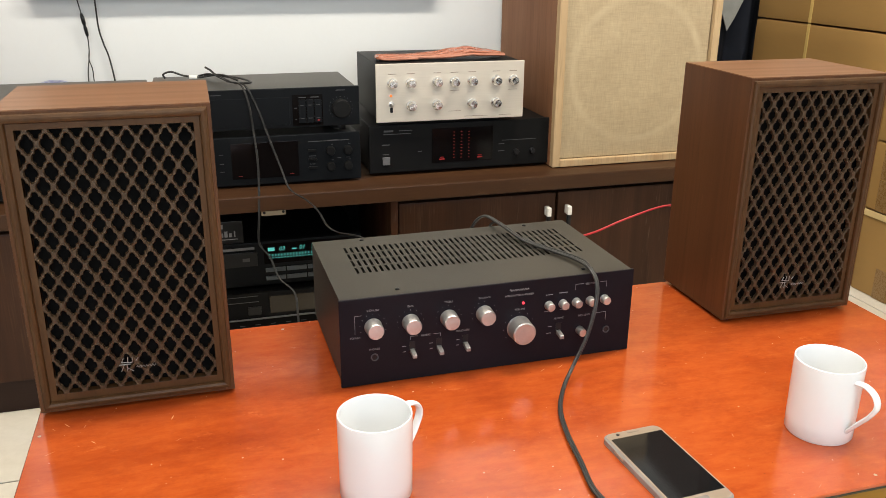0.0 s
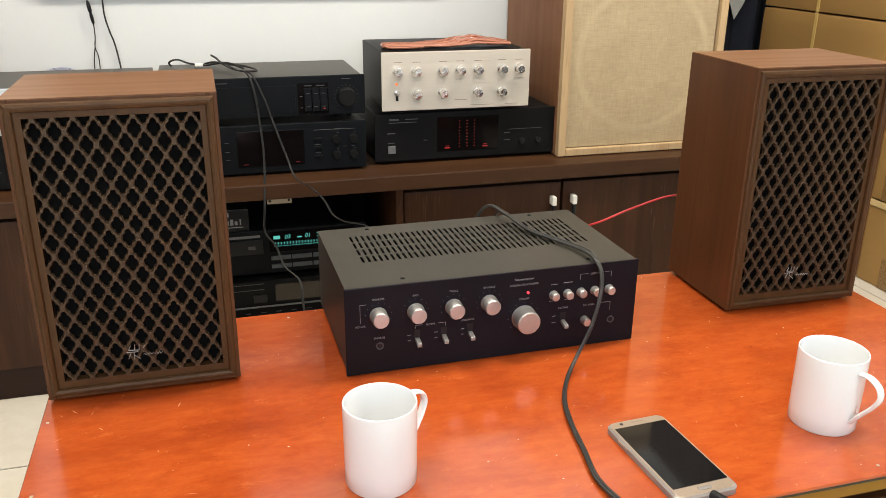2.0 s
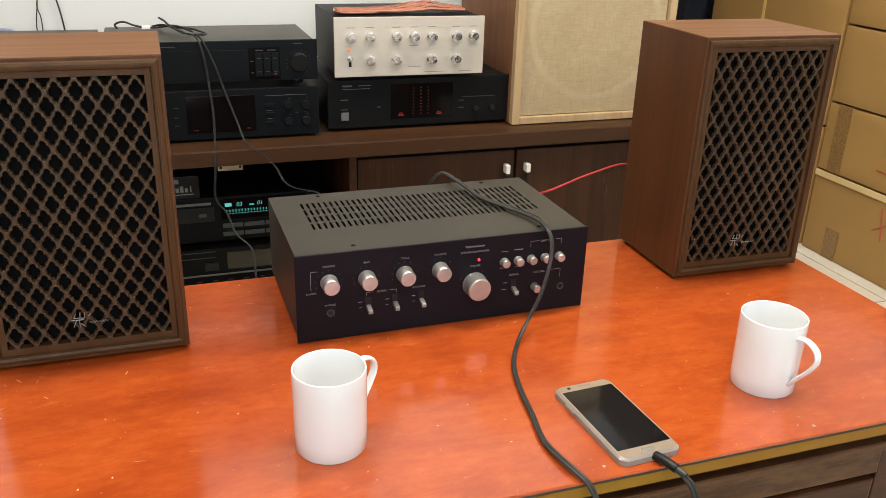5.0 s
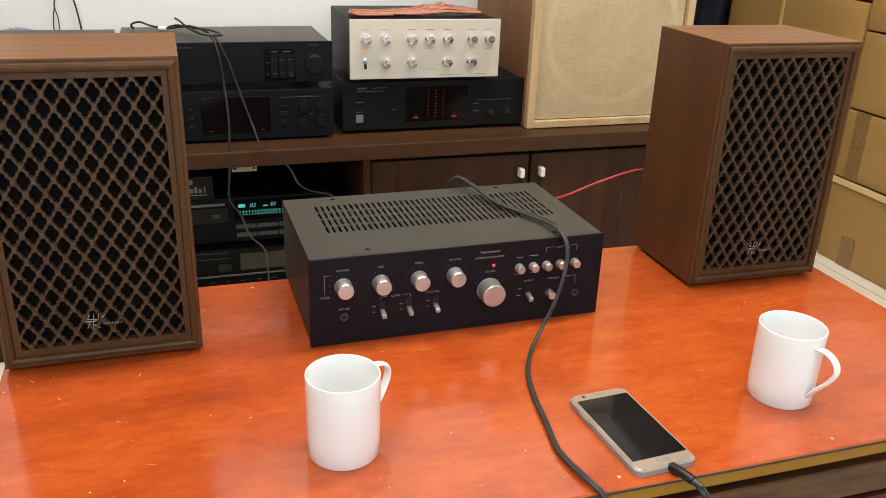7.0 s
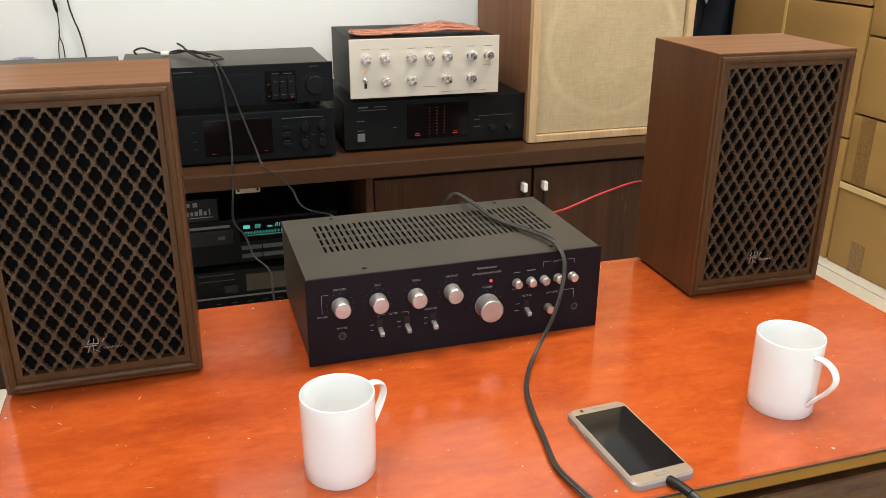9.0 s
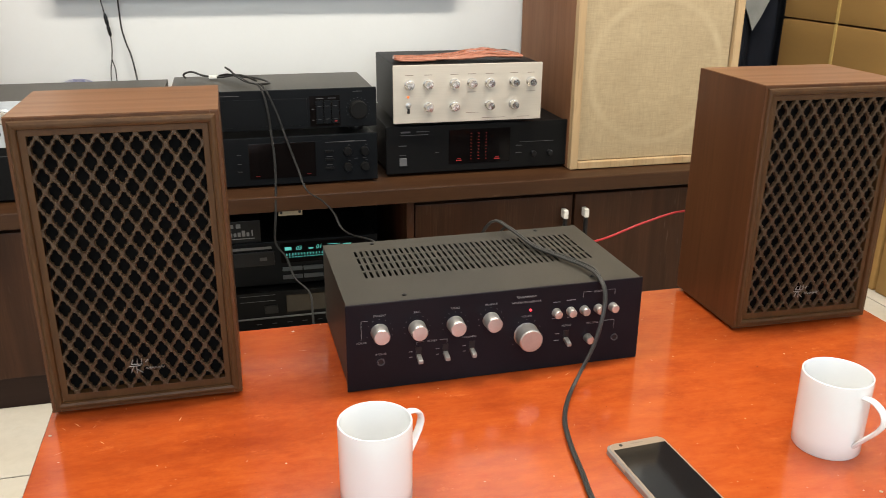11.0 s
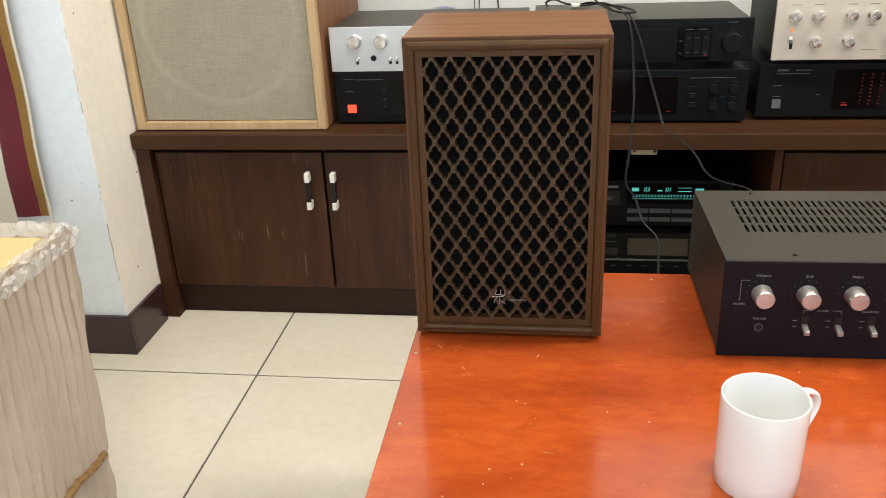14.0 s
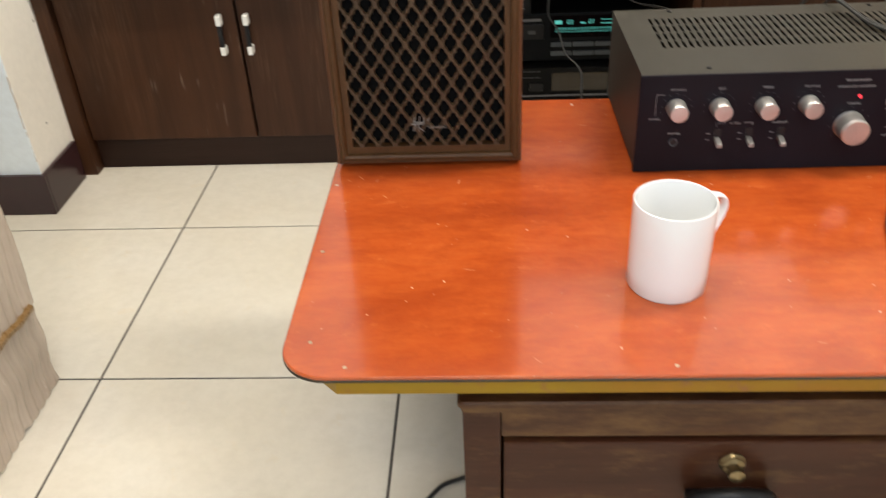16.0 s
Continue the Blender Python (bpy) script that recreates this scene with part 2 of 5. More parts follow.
M_CLEAR = surface("milky_case", (0.27, 0.2446, 0.2279), (0.234, 0.2146, 0.2031), 20, 0.22, 200, bump=0.02)
M_GLASSBLK = plain("dark_phone_glass", (0.008, 0.008, 0.009), 0.06)
M_CORD = surface("black_rubber", (0.016, 0.016, 0.016), (0.024, 0.024, 0.023), 30, 0.45, 300, bump=0.05)
M_GREYCORD = surface("grey_flex", (0.020, 0.020, 0.020), (0.013, 0.013, 0.013), 30, 0.55, 300, bump=0.05, spec=0.25)
M_REDCORD = plain("red_flex", (0.372, 0.012, 0.018), 0.4)
M_COPPER = surface("copper_in_clear_sleeve", (0.27, 0.082, 0.046), (0.43, 0.19, 0.125), 40, 0.25, 220, (0.2, 1, 1), 0.3, 0.001, coat=0.6)
M_WALL = surface("white_wall_paint", (0.70, 0.72, 0.725), (0.67, 0.69, 0.695), 3, 0.75, 90, bump=0.15, depth=0.001, wear=(0.50, 0.46, 0.41), wear_at=(0.715, 0.78), grit=0.04)
# Pillar front: bluish white, against the cream of the side.
M_PILLAR = surface("bluish_white_front", (0.77, 0.85, 0.92), (0.73, 0.81, 0.885), 3, 0.6, 70, bump=0.12, depth=0.001, wear=(0.45, 0.46, 0.47), wear_at=(0.74, 0.80))
M_PILLSIDE = surface("cream_wall_paint", (0.85, 0.82, 0.765), (0.82, 0.785, 0.72), 4, 0.7, 60, bump=0.2, depth=0.0015, wear=(0.50, 0.40, 0.30), wear_at=(0.70, 0.78))
M_SKIRT = surface("maroon_tile", (0.035, 0.014, 0.016), (0.028, 0.011, 0.013), 9, 0.2, 60, bump=0.05)
M_TILE = surface("cream_tile", (0.600, 0.555, 0.468), (0.645, 0.612, 0.545), 4.5, 0.16, 40, bump=0.04, depth=0.0008, wear=(0.60, 0.52, 0.39), wear_at=(0.60, 0.80), vary=0.12, spread=0.07)
M_GROUT = surface("dark_grout", (0.085, 0.08, 0.075), (0.12, 0.11, 0.10), 30, 0.9, 300)
def woven(name, c1, c2, ring, centre, radius):
    """Slubby grille cloth: crossed threads of uneven tone, broad ageing, and a paler uneven ring at the driver's rim.
    """
    m, nt, p = nodes_of(name)
    warp = noised(nt, coords(nt, (1, 1, 0.10)), 420, 3.0, 0.6)
    weft = noised(nt, coords(nt, (0.10, 1, 1)), 420, 3.0, 0.6)
    patch = noised(nt, coords(nt), 9, 5.0, 0.65)
    col = mixed(nt, ramped(nt, patch, 0.30, 0.70), c1, c2)
    for thread in (warp, weft):
        col = mixed(nt, ramped(nt, thread, 0.46, 0.72), col, mixed(nt, 0.22, col, tuple(c * 0.50 for c in c2)))
        col = mixed(nt, ramped(nt, thread, 0.42, 0.24), col, mixed(nt, 0.14, col, tuple(min(1, c * 1.5) for c in c1)))
    tc = nt.nodes.new("ShaderNodeTexCoord")
    off = nt.nodes.new("ShaderNodeVectorMath")
    off.operation = "DISTANCE"
    flat = nt.nodes.new("ShaderNodeVectorMath")
    flat.operation = "MULTIPLY"
    flat.inputs[1].default_value = (1, 0, 1)
    link(nt, tc.outputs["Object"], flat.inputs[0])
    link(nt, flat.outputs[0], off.inputs[0])
    off.inputs[1].default_value = centre
    away = nt.nodes.new("ShaderNodeMath")
    away.operation = "SUBTRACT"
    link(nt, off.outputs["Value"], away.inputs[0])
    away.inputs[1].default_value = radius
    size = nt.nodes.new("ShaderNodeMath")
    size.operation = "ABSOLUTE"
    link(nt, away.outputs[0], size.inputs[0])
    rim = nt.nodes.new("ShaderNodeMath")
    rim.operation = "MULTIPLY"
    link(nt, ramped(nt, size.outputs[0], 0.013, 0.003), rim.inputs[0])
    link(nt, ramped(nt, patch, 0.30, 0.85), rim.inputs[1])
    col = mixed(nt, rim.outputs[0], col, ring)
    link(nt, col, p.inputs["Base Color"])
    p.inputs["Roughness"].default_value = 0.93
    p.inputs["Specular IOR Level"].default_value = 0.15
    both = nt.nodes.new("ShaderNodeMath")
    link(nt, warp, both.inputs[0])
    link(nt, weft, both.inputs[1])
    bumped(nt, p, both.outputs[0], 0.25, 0.0006)
    return m


M_CLOTH = woven("beige_grille_cloth", (0.455, 0.362, 0.228), (0.395, 0.310, 0.194), (0.51, 0.415, 0.27), (0, 0, 0.222), 0.166)
# Same beige cloth; the greyer, duller light on this side is in its colour.
M_CLOTHSHADE = woven("beige_cloth_shaded", (0.335, 0.305, 0.240), (0.295, 0.268, 0.210), (0.385, 0.352, 0.278), (0, 0, 0.222), 0.166)
M_CARTON = surface("kraft_carton", (0.345, 0.198, 0.058), (0.305, 0.173, 0.050), 3, 0.75, 60, (1, 0.2, 1), 0.1, 0.0006, vary=0.15)
M_CARTPALE = surface("pale_kraft_board", (0.62, 0.46, 0.22), (0.56, 0.41, 0.19), 4, 0.75, 80)
M_TAPE = surface("brown_tape", (0.23, 0.130, 0.045), (0.20, 0.112, 0.038), 12, 0.28, 200)
M_STRAP = plain("yellow_strap", (0.60, 0.42, 0.14), 0.4)
M_FILM = surface("bubble_film_on_kraft", (0.490, 0.410, 0.345), (0.410, 0.332, 0.272), 10, 0.24, 70, (1, 1, 0.3), 0.25, 0.002, coat=0.5, wear=(0.66, 0.61, 0.55), wear_at=(0.66, 0.82))
M_CRUMPLE = surface("crumpled_clear_film", (0.86, 0.85, 0.83), (0.78, 0.76, 0.73), 40, 0.2, 150, bump=0.5, depth=0.002, coat=0.5, grit=0.1)
M_CRUMPLE.node_tree.nodes["Principled BSDF"].inputs["Alpha"].default_value = 0.55
M_MAROON = surface("maroon_satin", (0.115, 0.005, 0.017), (0.080, 0.004, 0.012), 9, 0.45, 300, (1, 1, 0.3), 0.3)
M_GILT = surface("old_gold_braid", (0.26, 0.14, 0.025), (0.21, 0.105, 0.018), 20, 0.5, 500, bump=0.5)
M_CREAM = surface("cream_satin", (0.70, 0.66, 0.56), (0.64, 0.60, 0.50), 8, 0.55, 300, (1, 1, 0.3), 0.3)
M_BLUE = surface("navy_cloth", (0.008, 0.011, 0.021), (0.012, 0.016, 0.029), 14, 0.85, 400, bump=0.4)
M_GREYCLOTH = surface("grey_print_cloth", (0.26, 0.27, 0.26), (0.20, 0.21, 0.20), 20, 0.85, 300)
M_BRASS = surface("aged_brass", (0.30, 0.22, 0.11), (0.20, 0.145, 0.075), 30, 0.35, 200, metal=0.9)
M_NICKEL = surface("worn_plate", (0.55, 0.47, 0.34), (0.46, 0.38, 0.26), 40, 0.4, 200, metal=0.7)
M_WHITEPL = plain("white_plastic", (0.75, 0.74, 0.70), 0.4)
M_BLKPL = plain("black_plastic", (0.010, 0.010, 0.011), 0.34, spec=0.3)
M_CHIP = surface("tan_bare_plaster", (0.42, 0.30, 0.19), (0.30, 0.21, 0.13), 60, 0.85, 300)
M_CHIPDARK = surface("dark_chip", (0.16, 0.13, 0.11), (0.10, 0.09, 0.08), 60, 0.85, 300)
M_CEIL = surface("ceiling_paint", (0.78, 0.78, 0.76), (0.74, 0.74, 0.72), 2, 0.8, 60)
M_TUBE = glow("lamp_diffuser", (1.0, 0.96, 0.90), 3.0)
M_BLUEINK = plain("blue_ink", (0.16, 0.16, 0.45), 0.6)
M_REDINK = plain("red_ink", (0.42, 0.06, 0.03), 0.6)

# ---- mesh helpers ----


def merge(bm, other):
    me = bpy.data.meshes.new("tmp")
    other.to_mesh(me)
    other.free()
    bm.from_mesh(me)
    bpy.data.meshes.remove(me)


def add_box(bm, x0, x1, y0, y1, z0, z1, bevel=0.0, seg=2):
    b = bmesh.new()
    bmesh.ops.create_cube(b, size=1)
    bmesh.ops.scale(b, vec=(x1 - x0, y1 - y0, z1 - z0), verts=b.verts)
    bmesh.ops.translate(b, vec=((x0 + x1) / 2, (y0 + y1) / 2, (z0 + z1) / 2), verts=b.verts)
    if bevel:
        bmesh.ops.bevel(b, geom=b.edges, offset=bevel, segments=seg, affect="EDGES", profile=0.6)
    merge(bm, b)
    return bm


def box(*a, **k):
    return add_box(bmesh.new(), *a, **k)


def lathe(profile, seg=24, axis="Z", at=(0, 0, 0)):
    """A turned shape from (radius, height) pairs round an axis; Y turns the height towards the viewer (-y)."""
    bm = bmesh.new()
    rings = []
    for r, h in profile:
        ring = []
        for i in range(seg):
            a = 2 * math.pi * i / seg
            p = (r * math.cos(a), r * math.sin(a), h)
            if axis == "Y":
                p = (p[0], -p[2], p[1])
            ring.append(bm.verts.new((p[0] + at[0], p[1] + at[1], p[2] + at[2])))
        rings.append(ring)
    for a, b in zip(rings, rings[1:]):
        for i in range(seg):
            bm.faces.new((a[i], a[(i + 1) % seg], b[(i + 1) % seg], b[i]))
    if profile[0][0] > 0.0001:
        bm.faces.new(list(reversed(rings[0])))
    if profile[-1][0] > 0.0001:
        bm.faces.new(rings[-1])
    bmesh.ops.recalc_face_normals(bm, faces=bm.faces)
    return bm


def spline(pts, n=8):
    out = []
    P = [Vector(p) for p in pts]
    P = [P[0] * 2 - P[1]] + P + [P[-1] * 2 - P[-2]]
    for i in range(1, len(P) - 2):
        for k in range(n):
            t = k / n
            a, b, c, d = P[i - 1], P[i], P[i + 1], P[i + 2]
            out.append(0.5 * (2 * b + (c - a) * t + (2 * a - 5 * b + 4 * c - d) * t * t + (3 * b - a - 3 * c + d) * t ** 3))
    out.append(P[-2])
    return out


def tube(pts, r, seg=8, n=8, flat=1.0, smooth=True):
    """A cord along points; flat squashes it in height."""
    bm = bmesh.new()
    path = spline(pts, n) if smooth else [Vector(p) for p in pts]
    prev, side = None, Vector((0, 0, 1))
    for i, p in enumerate(path):
        d = (path[min(i + 1, len(path) - 1)] - path[max(i - 1, 0)]).normalized()
        u = d.cross(Vector((0, 0, 1)))
        if u.length < 0.15:
            u = side if prev else d.cross(Vector((1, 0, 0)))
            u = u - d * u.dot(d)
        u.normalize()
        if prev and u.dot(side) < 0:
            u = -u
        side = u
        v = u.cross(d).normalized()
        ring = [bm.verts.new(p + u * math.cos(2 * math.pi * k / seg) * r + v * math.sin(2 * math.pi * k / seg) * r * flat) for k in range(seg)]
        if prev:
            for k in range(seg):
                bm.faces.new((prev[k], prev[(k + 1) % seg], ring[(k + 1) % seg], ring[k]))
        else:
            bm.faces.new(list(reversed(ring)))
        prev = ring
    bm.faces.new(prev)
    bmesh.ops.recalc_face_normals(bm, faces=bm.faces)
    return bm


def part(name, bm, material, parent=None, label="", smooth=False):
    me = bpy.data.meshes.new(name)
    bm.to_mesh(me)
    bm.free()
    me.materials.append(material)
    if smooth:
        for f in me.polygons:
            f.use_smooth = True
        me.set_sharp_from_angle(angle=radians(38))
    ob = new(name, me)
    if parent:
        ob.parent = parent
    if label:
        ob["label"] = label
    return ob


def thing(name, x, y, z, label, category, rz=0.0, group=""):
    ob = new(name)
    ob.matrix_world = pose(x, y, z, 0, 0, rz)
    ob.empty_display_size = 0.05
    return tagged(ob, label, category, group)


def structure(name, bm, material, label="", category=""):
    return tagged(part(name, bm, material), label, category, kind="structure")


def lettering(name, text, size, x, y, z, material, parent, slant=0.0):
    """Flat letters that face -y, centred at x, with their foot at z."""
    cu = bpy.data.curves.new(name, "FONT")
    cu.body, cu.size, cu.align_x, cu.extrude, cu.shear = text, size, "CENTER", 0.0001, slant
    tmp = new(name + "_tmp", cu)
    bpy.context.view_layer.update()
    me = bpy.data.meshes.new_from_object(tmp.evaluated_get(bpy.context.evaluated_depsgraph_get()))
    bpy.data.objects.remove(tmp)
    bpy.data.curves.remove(cu)
    me.transform(Matrix.Translation((x, y, z)) @ Euler((math.pi / 2, 0, 0)).to_matrix().to_4x4())
    me.materials.clear()
    me.materials.append(material)
    ob = new(name, me)
    ob.parent = parent
    return ob


def bar(bm, x, z, w, h, y):
    """A flat printed bar on a face that looks to -y."""
    return add_box(bm, x - w / 2, x + w / 2, y - 0.0003, y, z - h / 2, z + h / 2)


# ---- structure ----
WALL_Y, LEFT, RIGHT, FRONT, TOP = 2.03, -2.3, 3.0, -2.8, 2.7
floor = structure("floor", box(LEFT, RIGHT, FRONT, 3.0, -0.12, -0.003), M_GROUT, "cream glossy floor tiles with dark joints", "floor")
structure("ceiling", box(LEFT - 0.1, RIGHT + 0.1, FRONT - 0.1, 3.1, TOP, TOP + 0.1), M_CEIL, "plain white painted ceiling", "ceiling")
structure("wall_north", box(LEFT, 1.86, WALL_Y, WALL_Y + 0.12, 0, TOP), M_WALL, "white painted wall with small scuffs", "wall")
structure("wall_alcove", box(1.862, RIGHT, 2.75, 2.87, 0, TOP), M_WALL, "plain white wall of the alcove", "wall")
structure("wall_alcove_side", box(1.74, 1.858, WALL_Y + 0.122, 2.748, 0, TOP), M_WALL, "plain white side wall", "wall")
structure("wall_east", box(RIGHT, RIGHT + 0.1, FRONT, 2.87, 0, TOP), M_WALL, "plain white side wall", "wall")
structure("wall_west", box(LEFT - 0.1, LEFT, FRONT, 2.15, 0, TOP), M_WALL, "plain white side wall", "wall")
ws = box(LEFT, -1.05, FRONT - 0.1, FRONT, 0, TOP)
add_box(ws, 2.05, RIGHT, FRONT - 0.1, FRONT, 0, TOP)
add_box(ws, -1.05, 2.05, FRONT - 0.1, FRONT, 0, 0.75)
add_box(ws, -1.05, 2.05, FRONT - 0.1, FRONT, 2.35, TOP)
structure("wall_south", ws, M_WALL, "plain white wall with a wide window", "wall")
wf = box(-1.05, 2.05, FRONT - 0.07, FRONT - 0.02, 0.75, 0.79)
add_box(wf, -1.05, 2.05, FRONT - 0.07, FRONT - 0.02, 2.31, 2.35)
for fx in (-1.05, 0.48, 2.01):
    add_box(wf, fx, fx + 0.04, FRONT - 0.07, FRONT - 0.02, 0.7905, 2.3095)
structure("window_1", wf, M_ALU, "wide aluminium-framed window", "window")
structure("pillar_front", box(-1.25, -0.3945, 1.42, 1.4235, 0, TOP, bevel=0.001), M_PILLAR, "bluish-white pillar front with grey marks", "pillar")
structure("pillar_side", box(-1.25, -0.394, 1.424, WALL_Y - 0.001, 0, TOP, bevel=0.002), M_PILLSIDE, "cream pillar side with chipped paint edge", "pillar")
bb = box(-1.27, -0.384, 1.410, 1.4195, 0, 0.094, bevel=0.002)
add_box(bb, -0.3935, -0.384, 1.4198, 1.575, 0, 0.094, bevel=0.002)
structure("baseboard", bb, M_SKIRT, "dark maroon tile skirting round the pillar", "baseboard")
rnd = random.Random(4)
crack = bmesh.new()
z = 0.10
while z < 1.15:
    ln = rnd.uniform(0.01, 0.16)
    pts = [(-0.3946 + rnd.uniform(-0.0016, 0.0004), 1.4206, z + ln * k / 9) for k in range(10)]
    merge(crack, tube(pts, rnd.uniform(0.0003, 0.0010), 6, 3))
    z += ln * rnd.uniform(0.9, 1.1) + rnd.choice((0.0, 0.002, 0.04))
structure("trim_pillar_corner", crack, M_CHIP, "chipped tan paint along the pillar corner", "trim")
speck = bmesh.new()
for k in range(5):
    px, pz = rnd.uniform(-0.62, -0.41), rnd.uniform(0.12, 0.75)
    merge(speck, tube([(px, 1.4199, pz), (px + rnd.uniform(-0.004, 0.004), 1.4199, pz + rnd.uniform(-0.003, 0.003) + 0.001)], rnd.uniform(0.0006, 0.0016), 6, 2, smooth=False))
for k in range(4):
    py, pz = rnd.uniform(1.45, 1.58), rnd.uniform(0.12, 0.75)
    merge(speck, tube([(-0.3938, py, pz), (-0.3938, py + 0.001, pz + rnd.uniform(0.001, 0.006))], rnd.uniform(0.0006, 0.0014), 6, 2, smooth=False))
structure("trim_pillar_specks", speck, M_CHIPDARK, "small dark chips in the pillar paint", "trim")
for tx, ty, watts in TUBES:
    lampthing = thing("ceiling_light", tx, ty, TOP, "white ceiling light with a frosted diffuser", "ceiling light", group="ceiling lights")
    part("housing", box(-0.62, 0.62, -0.14, 0.14, -0.07, 0, bevel=0.006), M_WHITEPL, lampthing)
    part("diffuser", box(-0.59, 0.59, -0.12, 0.12, -0.082, -0.0705, bevel=0.003), M_TUBE, lampthing)

# ---- long low cabinet ----
CT, CF = 0.453, 1.600


def long_cabinet():
    cab = thing("media_cabinet", 0, 0, 0, "long low walnut media cabinet with worn edges", "cabinet")
    part("top_slab", box(-0.3932, 1.86, 1.575, 2.02, 0.4185, CT, bevel=0.003), M_CABTOP, cab, "walnut top slab with pale scuffs on its edge")
    for x0, x1, y0 in ((-0.392, -0.360, 1.585), (0.394, 0.412, 1.60), (0.957, 0.974, 1.592), (1.826, 1.858, 1.585)):
        part("side_panel", box(x0, x1, y0, 2.015, 0, 0.418, bevel=0.0015), M_CAB, cab)
    for x0, x1 in ((-0.3595, 0.3935), (0.9745, 1.8255)):
        part("plinth", box(x0, x1, 1.622, 1.64, 0, 0.078), M_KICK, cab, "dark recessed plinth")
        part("carcass", box(x0, x1, 1.622, 2.01, 0.0785, 0.41), M_KICK, cab)
    part("bay_floor", box(0.4125, 0.9565, 1.60, 2.01, 0.0, 0.10), M_KICK, cab)
    part("bay_back", box(0.4125, 0.9565, 1.985, 2.01, 0.1005, 0.4135), M_BLKMET, cab)
    rail = part("bay_hinge", box(0.676, 0.728, 1.5985, 1.604, 0.4020, 0.4182, bevel=0.001), M_NICKEL, cab, "worn hinge plate under the slab")
    for dx in (0.682, 0.722):
        part("screw", lathe([(0.003, 0), (0.003, 0.0015), (0.001, 0.002)], 8, "Y", (dx, 1.598, 0.4095)), M_BLKPL, rail)
    for x0, x1, hx, hz in ((-0.356, 0.022, -0.010, 0.0), (0.028, 0.390, 0.047, 0.0), (0.978, 1.358, 1.335, 0.010), (1.364, 1.822, 1.387, 0.010)):
        door = part("door", box(x0, x1, CF, 1.6205, 0.080, 0.405, bevel=0.0025), M_CAB, cab, "dark walnut door with scratches")
        grip = part("handle", box(hx - 0.0048, hx + 0.0048, CF - 0.021, CF - 0.012, 0.283 + hz, 0.360 + hz, bevel=0.003), M_BLKPL, door, "black bar handle with white ends")
        for z0, z1 in ((0.343, 0.364), (0.280, 0.298)):
            part("handle_end", box(hx - 0.0052, hx + 0.0052, CF - 0.0225, CF - 0.0005, z0 + hz, z1 + hz, bevel=0.002), M_WHITEPL, door, "white handle end")
    return cab


long_cabinet()

# ---- two big raw-fronted speakers on the cabinet ----


def big_speaker(x0, w, y0, d, h, label, cloth, said):
    s = thing("floor_speaker", x0 + w / 2, y0, CT + 0.002, label, "loudspeaker", group="large speakers on the cabinet")
    hw = w / 2
    part("cabinet_body", box(-hw, hw, 0.020, d, 0, h, bevel=0.002), M_BIGSIDE, s, "reddish wood veneer body")
    fr = 0.019
    part("frame_rail", box(-hw + fr, hw - fr, 0, 0.0195, 0, 0.017, bevel=0.0015), M_PINE, s)
    part("frame_rail", box(-hw + fr, hw - fr, 0, 0.0195, h - 0.022, h, bevel=0.0015), M_PINE, s)
    for a, b in ((-hw, -hw + fr - 0.0004), (hw - fr + 0.0004, hw)):
        part("frame_stile", box(a, b, 0, 0.0195, 0, h, bevel=0.0015), M_PINE, s)
    # cloth: a stretched sheet, slightly pressed out round the driver opening
    bm = bmesh.new()
    nx, nz = 100, 180
    W, H = w - 2 * fr - 0.006, h - 0.043
    cz, R = 0.222, 0.166
    grid = []
    for j in range(nz + 1):
        row = []
        for i in range(nx + 1):
            x, z = -W / 2 + W * i / nx, 0.019 + H * j / nz
            dd = math.hypot(x, z - cz)
            y = 0.011 - 0.0005 * math.exp(-((dd - R) / 0.010) ** 2) + 0.0007 * noise.noise(Vector((x * 14, 0.3, z * 14)))
            row.append(bm.verts.new((x, y, z)))
        grid.append(row)
    for j in range(nz):
        for i in range(nx):
            bm.faces.new((grid[j][i], grid[j][i + 1], grid[j + 1][i + 1], grid[j + 1][i]))
    part("grille_cloth", bm, cloth, s, said, smooth=True)
    return s


# This cloth is beige as well; its greyer cast is painted in.
big_speaker(-0.386, 0.425, 1.604, 0.385, 0.78, "large loudspeaker with beige cloth toned down as shaded and raw pine frame beside the pillar", M_CLOTHSHADE, "beige grille cloth with cooler, duller light in its colour and a faint round driver outline")
big_speaker(1.362, 0.416, 1.637, 0.380, 0.78, "large loudspeaker with beige cloth and raw pine frame beside the cartons", M_CLOTH, "beige grille cloth with a faint round driver outline")

# ---- hi-fi units on and in the cabinet ----


def feet(t, w, d, h, r=0.013):
    for fx in (-w / 2 + 0.04, w / 2 - 0.04):
        for fy in (0.05, d - 0.05):
            part("foot", lathe([(r, 0), (r * 1.05, h * 0.4), (r, h + 0.001)], 14, "Z", (fx, fy, 0)), M_BLKPL, t)


def knob(parent, x, z, r, length, material, name="knob", y=0.0, mark=True, skirt=0.0):
    prof = [(r * 1.04, 0), (r * 1.04, 0.0015)] if not skirt else [(r * skirt, 0), (r * skirt, length * 0.25), (r * 1.02, length * 0.32)]
    prof += [(r, 0.002 if not skirt else length * 0.4), (r * 0.97, length - 0.0015), (r * 0.88, length), (0.0, length + 0.0002)]
    k = part(name, lathe(prof, 28, "Y", (x, y, z)), material, parent, smooth=True)
    if mark:
        part("pointer", box(x - 0.0006, x + 0.0006, y - length - 0.0009, y - length + 0.0002, z + r * 0.35, z + r * 0.8), M_BLKPL, k)
    return k


